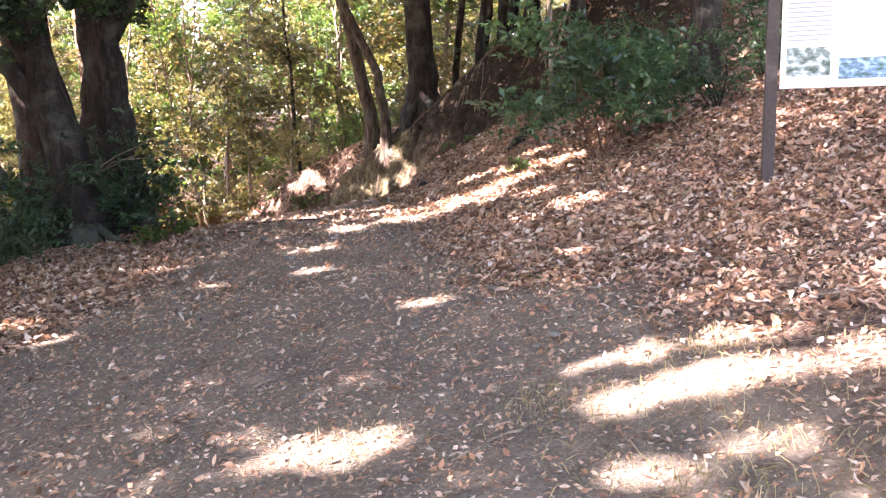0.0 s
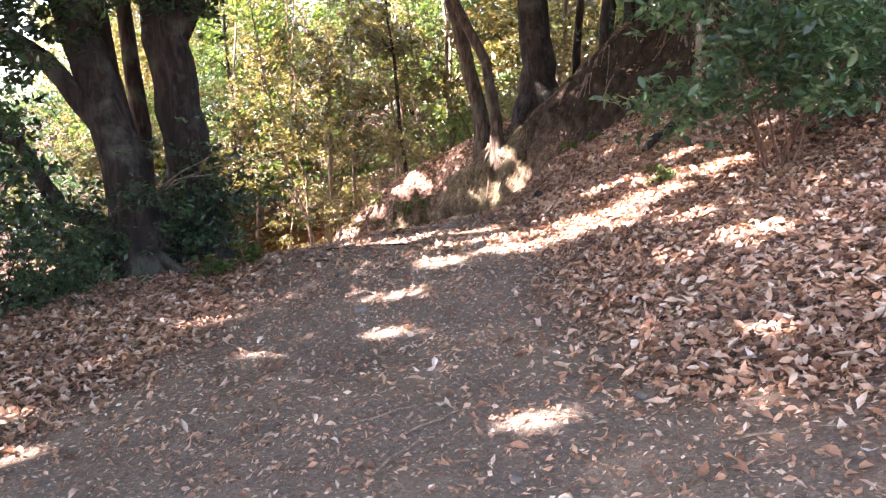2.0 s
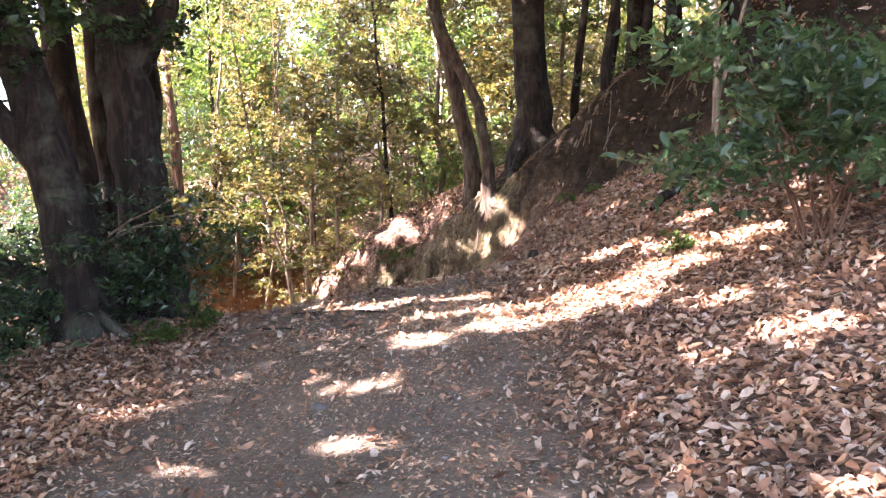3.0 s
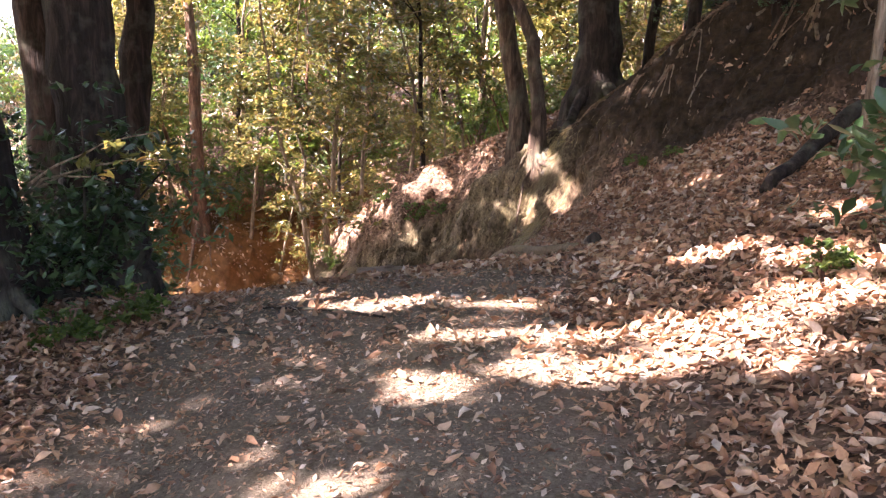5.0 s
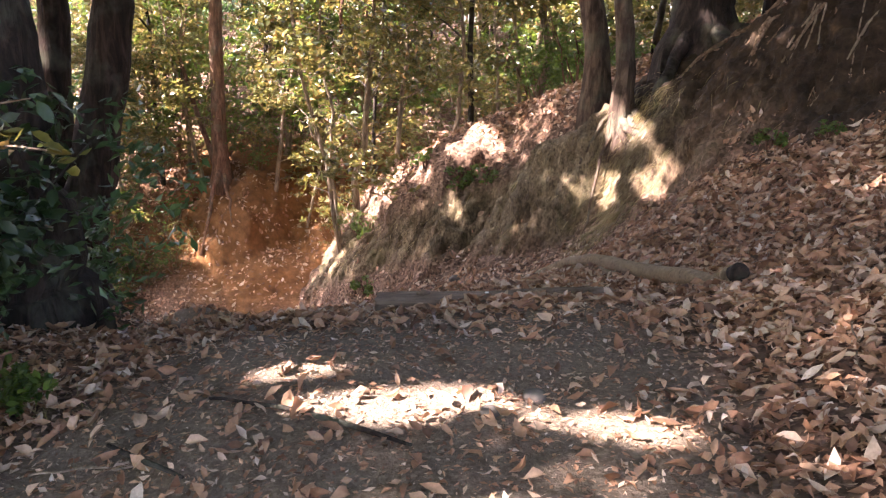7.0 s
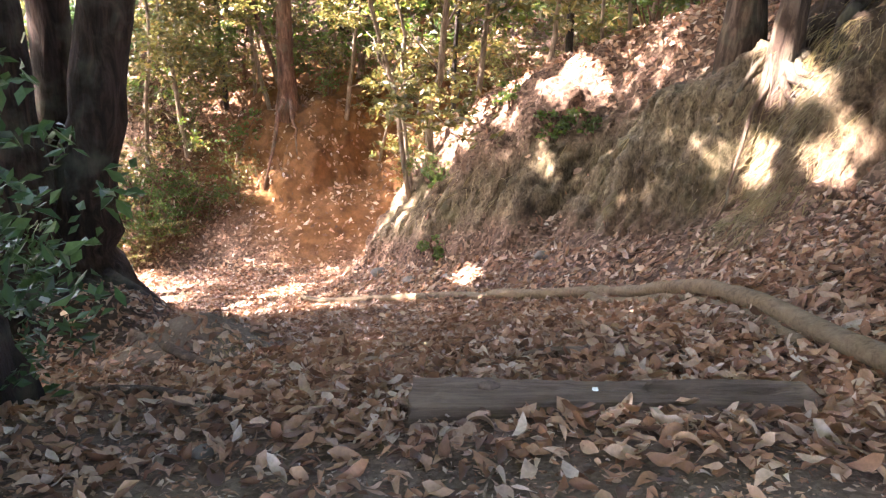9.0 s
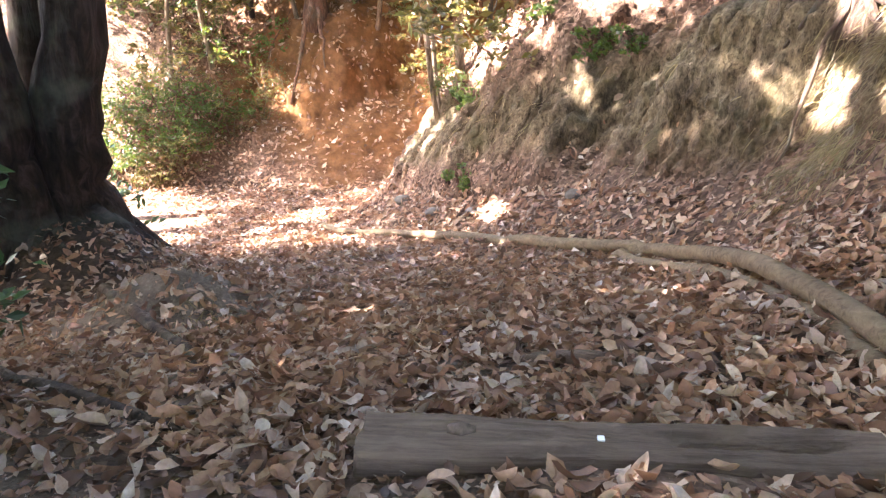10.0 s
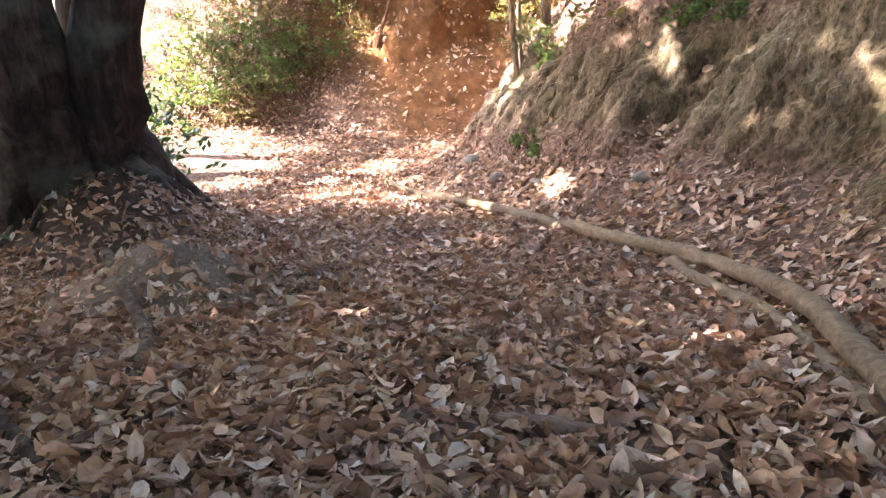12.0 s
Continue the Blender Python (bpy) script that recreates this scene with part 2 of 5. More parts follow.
def ground_material():
    m, t, b = material("forest_ground", 0.95)
    v = coords(t)
    # trodden gravelly path
    grit = voronoi(t, v, 70)
    grit_col = ramp(t, grit.outputs["Color"], [(0.0, (0.045, 0.034, 0.026)), (0.55, (0.12, 0.095, 0.072)), (0.85, (0.21, 0.172, 0.135)), (1.0, (0.36, 0.31, 0.25))])
    base = ramp(t, noise_tex(t, v, 3.0, 6), [(0.3, (0.12, 0.086, 0.06)), (0.7, (0.27, 0.207, 0.145))])
    fine = ramp(t, noise_tex(t, v, 38, 6, 0.75), [(0.35, (0.06, 0.045, 0.033)), (0.55, (0.19, 0.15, 0.112)), (0.72, (0.42, 0.35, 0.27))])
    path = mix(t, 0.35, mix(t, 0.5, base, fine), grit_col)
    tan = ramp(t, noise_tex(t, v, 1.1, 4, 0.6, 0.5), [(0.5, (0, 0, 0)), (0.68, (1, 1, 1))])
    path = mix(t, tan, path, mix(t, 0.4, (0.24, 0.18, 0.12), grit_col))
    # litter mould between the leaves
    flake = voronoi(t, coords(t, (1, 1.7, 1)), 26)
    mould = ramp(t, flake.outputs["Color"], [(0.0, (0.03, 0.018, 0.012)), (0.4, (0.10, 0.06, 0.04)), (0.75, (0.20, 0.125, 0.085)), (1.0, (0.33, 0.23, 0.17))])
    # pale weathered rock with moss
    streak = noise_tex(t, coords(t, (1, 1, 0.4)), 6, 10, 0.82, 0.6)
    rock = ramp(t, streak, [(0.34, (0.05, 0.036, 0.022)), (0.47, (0.125, 0.094, 0.056)), (0.62, (0.20, 0.16, 0.10)), (0.75, (0.31, 0.25, 0.165))])
    rock = mix(t, 1.0, rock, ramp(t, noise_tex(t, coords(t, (1, 1, 0.5)), 34, 6, 0.8), [(0.38, (0.35, 0.33, 0.3)), (0.5, (0.95, 0.95, 0.95)), (0.66, (1.5, 1.5, 1.5))]), 'MULTIPLY')
    stain = ramp(t, noise_tex(t, coords(t, (1, 1, 0.7)), 1.7, 6, 0.7, 0.4), [(0.40, (0.42, 0.36, 0.32)), (0.54, (1.0, 1.0, 1.0)), (0.68, (1.25, 1.2, 1.1))])
    rock = mix(t, 0.85, rock, mix(t, 1.0, rock, stain, 'MULTIPLY'))
    moss = ramp(t, noise_tex(t, v, 2.2, 5), [(0.52, (0, 0, 0)), (0.7, (1, 1, 1))])
    rock = mix(t, mix(t, 0.5, (0, 0, 0), moss), rock, (0.12, 0.11, 0.05))
    earth = ramp(t, noise_tex(t, v, 4, 6, 0.65), [(0.3, (0.075, 0.034, 0.013)), (0.6, (0.20, 0.096, 0.034)), (0.8, (0.30, 0.165, 0.068))])
    col = mix(t, attr(t, "litter"), path, mould)
    col = mix(t, attr(t, "rock"), col, rock)
    col = mix(t, attr(t, "orange"), col, earth)
    # near-black mould: dark earth with the bank's deep shade put into its colour
    shaded_humus = ramp(t, noise_tex(t, v, 7, 7, 0.7), [(0.35, (0.018, 0.012, 0.008)), (0.58, (0.05, 0.033, 0.02)), (0.75, (0.13, 0.08, 0.042))])
    col = mix(t, attr(t, "shaded_humus"), col, shaded_humus)
    t.links.new(col, b.inputs["Base Color"])
    hsum = t.nodes.new("ShaderNodeMath")
    hsum.operation = 'ADD'
    t.links.new(noise_tex(t, v, 55, 5, 0.7), hsum.inputs[0])
    t.links.new(noise_tex(t, v, 14, 8, 0.7), hsum.inputs[1])
    bump(t, b, hsum.outputs[0], 0.85, 0.03)
    return m


def bark_material(name, dark, light, scale=1.0, stretch=0.2):
    m, t, b = material(name, 0.9)
    v = coords(t, (1, 1, stretch))
    n = noise_tex(t, v, 14 * scale, 7, 0.65, 0.6)
    c = ramp(t, n, [(0.32, tuple(0.35 * k for k in dark)), (0.5, dark), (0.72, light)])
    patch = ramp(t, noise_tex(t, coords(t), 2.6 * scale, 4), [(0.5, (0, 0, 0)), (0.72, (1, 1, 1))])
    c = mix(t, patch, c, mix(t, 0.5, c, (0.16, 0.17, 0.12)))
    t.links.new(c, b.inputs["Base Color"])
    bump(t, b, n, 0.9, 0.05)
    return m


def leaf_material(name, stops, back, share=0.42, rough=0.42):
    """Thin living or dry leaves, one colour to a leaf, that let light through."""
    m, t, b = material(name, rough)
    b.inputs["Specular IOR Level"].default_value = 0.5
    g = t.nodes.new("ShaderNodeNewGeometry")
    c = ramp(t, g.outputs["Random Per Island"], stops)
    blot = noise_tex(t, coords(t), 60, 3)
    c = mix(t, 0.35, c, mix(t, 1.0, c, ramp(t, blot, [(0.35, (0.45, 0.45, 0.45)), (0.65, (1.3, 1.3, 1.3))]), 'MULTIPLY'))
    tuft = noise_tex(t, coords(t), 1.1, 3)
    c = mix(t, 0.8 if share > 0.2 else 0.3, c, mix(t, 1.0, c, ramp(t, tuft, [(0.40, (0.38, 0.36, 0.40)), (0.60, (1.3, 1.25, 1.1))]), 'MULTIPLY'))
    t.links.new(c, b.inputs["Base Color"])
    tr = t.nodes.new("ShaderNodeBsdfTranslucent")
    t.links.new(mix(t, 0.55, c, back), tr.inputs["Color"])
    ms = t.nodes.new("ShaderNodeMixShader")
    ms.inputs[0].default_value = share
    t.links.new(b.outputs[0], ms.inputs[1])
    t.links.new(tr.outputs[0], ms.inputs[2])
    t.links.new(ms.outputs[0], t.nodes["Material Output"].inputs["Surface"])
    return m


def piece_leaf_material(name, stops, back):
    m = leaf_material(name, stops, back, 0.15, 0.6)
    t = m.node_tree
    info = t.nodes.new("ShaderNodeObjectInfo")
    r = next(n for n in t.nodes if n.bl_idname == "ShaderNodeValToRGB")
    t.links.new(info.outputs["Random"], r.inputs[0])
    return m


def plain_material(name, colour, rough, metal=0.0, wear=0.15, scale=20):
    m, t, b = material(name, rough)
    v = coords(t)
    n = noise_tex(t, v, scale, 5)
    lo, hi = tuple(k * (1 - wear) for k in colour), tuple(min(1, k * (1 + wear)) for k in colour)
    t.links.new(ramp(t, n, [(0.3, lo), (0.7, hi)]), b.inputs["Base Color"])
    b.inputs["Metallic"].default_value = metal
    bump(t, b, n, 0.15, 0.01)
    return m


def wood_material(name, dark, light, axis_scale=(1.5, 18, 18)):
    m, t, b = material(name, 0.85)
    n = noise_tex(t, coords(t, axis_scale), 2.2, 8, 0.7, 0.7)
    c = ramp(t, n, [(0.3, tuple(0.3 * k for k in dark)), (0.45, dark), (0.7, light)])
    t.links.new(mix(t, 0.35, c, ramp(t, noise_tex(t, coords(t), 5, 4), [(0.35, dark), (0.7, light)])), b.inputs["Base Color"])
    bump(t, b, n, 0.9, 0.02)
    return m


DRY = [(0.0, (0.07, 0.037, 0.022)), (0.16, (0.19, 0.092, 0.05)), (0.42, (0.35, 0.188, 0.108)), (0.70, (0.45, 0.285, 0.18)), (0.9, (0.49, 0.37, 0.275)), (1.0, (0.58, 0.49, 0.41))]
GREEN = [(0.0, (0.022, 0.05, 0.016)), (0.4, (0.045, 0.095, 0.022)), (0.75, (0.085, 0.14, 0.03)), (1.0, (0.17, 0.20, 0.045))]
BRIGHT = [(0.0, (0.028, 0.042, 0.015)), (0.35, (0.085, 0.10, 0.028)), (0.7, (0.165, 0.16, 0.042)), (0.86, (0.25, 0.19, 0.065)), (1.0, (0.32, 0.17, 0.075))]
DARK = [(0.0, (0.018, 0.042, 0.022)), (0.6, (0.038, 0.08, 0.032)), (1.0, (0.07, 0.12, 0.05))]
mat_ground = ground_material()
mat_dry = leaf_material("dry_leaf", DRY, (0.42, 0.22, 0.10), 0.15, 0.6)
mat_dry_piece = piece_leaf_material("fallen_leaf", DRY, (0.42, 0.22, 0.10))
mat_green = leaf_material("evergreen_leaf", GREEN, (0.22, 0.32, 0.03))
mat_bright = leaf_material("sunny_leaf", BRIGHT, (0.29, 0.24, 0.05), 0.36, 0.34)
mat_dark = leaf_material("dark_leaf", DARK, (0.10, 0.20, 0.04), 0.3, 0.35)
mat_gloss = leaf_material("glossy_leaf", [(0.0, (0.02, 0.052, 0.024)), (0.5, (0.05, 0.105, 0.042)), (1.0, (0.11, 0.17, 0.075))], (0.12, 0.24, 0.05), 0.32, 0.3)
mat_grass = leaf_material("grass_blade", [(0.0, (0.14, 0.12, 0.045)), (0.6, (0.26, 0.21, 0.10)), (1.0, (0.42, 0.34, 0.20))], (0.3, 0.25, 0.1), 0.3)
mat_bark = bark_material("dark_bark", (0.022, 0.016, 0.013), (0.065, 0.046, 0.035))
mat_bark_root = bark_material("gnarled_reddish_bark", (0.026, 0.017, 0.013), (0.085, 0.053, 0.039), 0.8)
mat_bark_red = bark_material("brown_bark", (0.13, 0.07, 0.045), (0.30, 0.18, 0.12))
mat_bark_worn = bark_material("weathered_bark", (0.065, 0.043, 0.03), (0.18, 0.13, 0.092), 1.2)
mat_bark_pale = bark_material("pale_bark", (0.20, 0.15, 0.105), (0.40, 0.32, 0.24), 1.6)
mat_root = bark_material("root_bark", (0.17, 0.11, 0.07), (0.36, 0.26, 0.18), 2.0, 1.0)
mat_pole = wood_material("barkless_pole", (0.13, 0.092, 0.055), (0.26, 0.195, 0.12))
mat_timber = wood_material("grey_weathered_timber", (0.115, 0.08, 0.057), (0.235, 0.17, 0.122))
mat_endgrain = plain_material("end_grain", (0.11, 0.08, 0.06), 0.95, 0, 0.4, 60)
mat_post = plain_material("dark_brown_paint", (0.05, 0.04, 0.035), 0.6, 0, 0.25, 30)
mat_board = plain_material("white_sign_board", (0.80, 0.80, 0.78), 0.35, 0, 0.03, 6)
mat_ink = plain_material("grey_print", (0.32, 0.32, 0.33), 0.5, 0, 0.1, 40)
mat_stone = plain_material("grey_stone", (0.12, 0.105, 0.09), 0.85, 0, 0.3, 25)


def photo_material(name, sky_c, mid_c, dark_c, scale):
    m, t, b = material(name, 0.35)
    n = noise_tex(t, coords(t, (1, 1, 1.6)), scale, 5, 0.6)
    t.links.new(ramp(t, n, [(0.35, dark_c), (0.5, mid_c), (0.62, sky_c)]), b.inputs["Base Color"])
    return m


mat_photo_a = photo_material("printed_photo_grey", (0.55, 0.62, 0.66), (0.22, 0.27, 0.24), (0.06, 0.09, 0.06), 16)
mat_photo_b = photo_material("printed_photo_blue", (0.30, 0.42, 0.62), (0.12, 0.20, 0.28), (0.05, 0.10, 0.05), 20)


# ---------------------------------------------------------------- mesh tools
def mesh_from(name, verts, faces_flat, face_sizes, mat, smooth=True):
    """A mesh from arrays of points, corner indices and corners per face."""
    me = bpy.data.meshes.new(name)
    verts = np.asarray(verts, np.float32)
    idx, sizes = np.asarray(faces_flat, np.int32), np.asarray(face_sizes, np.int32)
    me.vertices.add(len(verts))
    me.vertices.foreach_set("co", verts.ravel())
    me.loops.add(len(idx))
    me.loops.foreach_set("vertex_index", idx)
    me.polygons.add(len(sizes))
    me.polygons.foreach_set("loop_start", np.concatenate(([0], np.cumsum(sizes)[:-1])).astype(np.int32))
    me.polygons.foreach_set("use_smooth", np.full(len(sizes), smooth))
    me.update(calc_edges=True)
    me.validate()
    me.materials.append(mat)
    return me


def part(name, data, parent, label=""):
    ob = new(name, data)
    ob.parent = parent
    if label:
        tagged(ob, label)
    return ob


def thing(name, data, at, label, category, group="", kind=""):
    ob = new(name, data)
    ob.location = at
    return tagged(ob, label, category, group, kind)


class Shape:
    """Collects tubes and boxes into one mesh."""

    def __init__(self):
        self.v, self.f, self.n = [], [], []

    def add(self, verts, faces):
        base = len(self.v)
        self.v.extend(verts)
        for f in faces:
            self.f.extend(base + i for i in f)
            self.n.append(len(f))

    def tube(self, pts, radii, sides=8, rough=0.0, seed=0, flute=0.0, cap=True):
        rnd = random.Random(seed)
        pts = [Vector(p) for p in pts]
        verts, faces = [], []
        side = None
        phase = rnd.random() * 6
        for i, p in enumerate(pts):
            d = (pts[min(i + 1, len(pts) - 1)] - pts[max(i - 1, 0)]).normalized()
            side = (side or Vector((0.31, 0.87, 0.38))).cross(d).cross(d).normalized() if side is None else (side - d * side.dot(d)).normalized()
            up = d.cross(side)
            for k in range(sides):
                a = 2 * math.pi * k / sides
                r = radii[i] * (1 + rough * rnd.uniform(-1, 1) + flute * max(0, 1 - 2.2 * i / len(pts)) * math.sin(5 * a + phase))
                verts.append(p + (side * math.cos(a) + up * math.sin(a)) * r)
        for i in range(len(pts) - 1):
            for k in range(sides):
                a, b = i * sides + k, i * sides + (k + 1) % sides
                faces.append((a, b, b + sides, a + sides))
        if cap:
            faces.append(tuple(range(sides))[::-1])
            faces.append(tuple(range((len(pts) - 1) * sides, len(pts) * sides)))
        self.add(verts, faces)

    def box(self, lo, hi):
        (a, b, c), (d, e, f) = lo, hi
        self.add([(a, b, c), (d, b, c), (d, e, c), (a, e, c), (a, b, f), (d, b, f), (d, e, f), (a, e, f)],
                 [(0, 3, 2, 1), (4, 5, 6, 7), (0, 1, 5, 4), (1, 2, 6, 5), (2, 3, 7, 6), (3, 0, 4, 7)])

    def mesh(self, name, mat, smooth=True):
        return mesh_from(name, np.array([tuple(p) for p in self.v]), self.f, self.n, mat, smooth)


def bend(a, b, n, sag=0.0, wob=0.0, seed=0):
    """Points from a to b with a bow and a little wandering."""
    rnd = random.Random(seed)
    a, b = Vector(a), Vector(b)
    out = []
    for i in range(n + 1):
        u = i / n
        p = a.lerp(b, u)
        p.z += sag * math.sin(math.pi * u)
        if 0 < i < n:
            p += Vector((rnd.uniform(-wob, wob), rnd.uniform(-wob, wob), rnd.uniform(-wob, wob) * 0.5))
        out.append(p)
    return out


LEAF_V = np.array([(0, -0.5, 0), (-0.5, -0.12, 1), (0, -0.14, 0), (0.5, -0.12, 1), (-0.42, 0.2, 1), (0, 0.2, 0), (0.42, 0.2, 1), (0, 0.5, 0.3)])
LEAF_F = [(0, 2, 1), (0, 3, 2), (1, 2, 5, 4), (2, 3, 6, 5), (4, 5, 7), (5, 6, 7)]
ROUND_S = [(-0.30, 0.34), (-0.08, 0.5), (0.14, 0.46), (0.34, 0.27)]
ROUND_V = np.array([(0, -0.5, 0)] + [c for v, w in ROUND_S for c in ((-w, v, 1), (0, v, 0), (w, v, 1))] + [(0, 0.5, 0.3)])
ROUND_F = [(0, 2, 1), (0, 3, 2)] + [f for k in (1, 4, 7) for f in ((k, k + 1, k + 4, k + 3), (k + 1, k + 2, k + 5, k + 4))] + [(10, 11, 13), (11, 12, 13)]
SPRAY_V = np.array([(0, -0.5, 0), (0.5, 0.0, 0.25), (0, 0.5, 0), (-0.5, 0.0, 0.25)])
SPRAY_F = [(0, 1, 2), (0, 2, 3)]


def leaf_arrays(pos, normal, length, width, rs, fine=True, curl=0.15, rounded=False):
    """Points and faces of many single leaves."""
    n = len(pos)
    tv, tf = (ROUND_V, ROUND_F) if rounded else (LEAF_V, LEAF_F) if fine else (SPRAY_V, SPRAY_F)
    normal = normal / np.linalg.norm(normal, axis=1, keepdims=True)
    helper = rs.normal(size=(n, 3))
    ax = np.cross(normal, helper)
    ax /= np.linalg.norm(ax, axis=1, keepdims=True)
    ay = np.cross(normal, ax)
    bow = rs.uniform(-1.2, 1.0, n) * curl
    twist = rs.uniform(-0.5, 0.5, n) * curl
    fold = rs.uniform(0.1, 1.0, n) * curl
    u, v, k = tv[:, 0], tv[:, 1], tv[:, 2]
    lift = (fold[:, None] * k[None, :] * 0.6 + bow[:, None] * (v[None, :] ** 2) * 4 + twist[:, None] * (u * v)[None, :] * 6) * length[:, None]
    P = pos[:, None, :] + ax[:, None, :] * (u[None, :, None] * width[:, None, None]) + ay[:, None, :] * (v[None, :, None] * length[:, None, None]) + normal[:, None, :] * lift[:, :, None]
    flat = np.concatenate([np.array(f) for f in tf])
    sizes = np.array([len(f) for f in tf])
    idx = (np.arange(n)[:, None] * len(tv) + flat[None, :]).ravel()
    return P.reshape(-1, 3), idx, np.tile(sizes, n)


def crown_mesh(name, clumps, per, size, mat, seed, fine=False, aspect=0.42, origin=None):
    """Leaves scattered in uneven clumps given as (x, y, z, radius)."""
    rs = np.random.RandomState(seed)
    pos = []
    for x, y, z, r in clumps:
        k = max(8, int(per * r * r * rs.uniform(0.6, 1.3)))
        d = rs.normal(size=(k, 3))
        d /= np.linalg.norm(d, axis=1, keepdims=True)
        rad = r * rs.uniform(0.15, 1.0, k) ** 0.6
        p = d * rad[:, None] * np.array([1, 1, 0.62])
        twig = rs.normal(size=(max(3, k // 12), 3)) * r * np.array([0.55, 0.55, 0.35])
        near = twig[rs.randint(0, len(twig), k)] + rs.normal(size=(k, 3)) * r * np.array([0.14, 0.14, 0.07])
        pick = rs.rand(k) < 0.8
        pos.append(np.where(pick[:, None], near, p) + (x, y, z))
    pos = np.concatenate(pos)
    if origin is not None:
        pos = pos[open_to_sun(pos + np.array(origin), 0.05)]
    n = len(pos)
    normal = rs.normal(size=(n, 3)) * 0.75 + np.array([0, 0, 1.0])
    length = size * rs.uniform(0.6, 1.35, n)
    v, f, s = leaf_arrays(pos, normal, length, length * aspect * rs.uniform(0.8, 1.25, n), rs, fine)
    return mesh_from(name, v, f, s, mat, fine)


# ---------------------------------------------------------------- the ground
def spaced(lo, hi, step, far):
    core = np.arange(lo, hi + step / 2, step)
    out = far * (np.linspace(0, 1, 34)[1:] ** 3.2)
    return np.concatenate(((lo - out)[::-1], core, hi + out))


def crumble(p, k):
    """How far bare earth and rock stand out from the smooth slope."""
    d = noise.fractal(Vector((p.x * 1.5, p.y * 1.5, p.z * 3.2)), 0.7, 2.1, 4) * 0.19 + noise.fractal(Vector((p.x * 4.5, p.y * 4.5, p.z * 8.0)), 0.8, 2.1, 4) * 0.10 + noise.fractal(p * 15.0, 0.8, 2.1, 2) * 0.025
    return np.array((-0.65, -0.65, 0.35)) * d * k


def build_ground():
    xs, ys = spaced(-13.0, 5.0, 0.05, 380), spaced(-1.0, 25.0, 0.05, 380)
    X, Y = np.meshgrid(xs, ys)
    z, litter, rock, orange, soil = terrain(X.ravel(), Y.ravel())
    verts = np.column_stack((X.ravel(), Y.ravel(), z))
    for i in np.nonzero(rock + 0.6 * orange > 0.08)[0]:
        k, p = min(1.0, 0.3 * rock[i] + 0.6 * orange[i]), Vector(verts[i])
        verts[i] += crumble(p, k)
    nx, ny = len(xs), len(ys)
    i = (np.arange(ny - 1)[:, None] * nx + np.arange(nx - 1)[None, :]).ravel()
    idx = np.column_stack((i, i + 1, i + nx + 1, i + nx)).ravel()
    me = mesh_from("ground", verts, idx, np.full(len(i), 4), mat_ground)
    for key, values in (("litter", soil), ("rock", rock), ("orange", orange), ("shaded_humus", dark_shaded_earth(X.ravel(), Y.ravel()))):
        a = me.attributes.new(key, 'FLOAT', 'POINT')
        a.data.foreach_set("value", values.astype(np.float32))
    return tagged(new("ground", me), "trodden forest path, leafy slopes and bare banks of a gully", "ground", kind="structure")


build_ground()


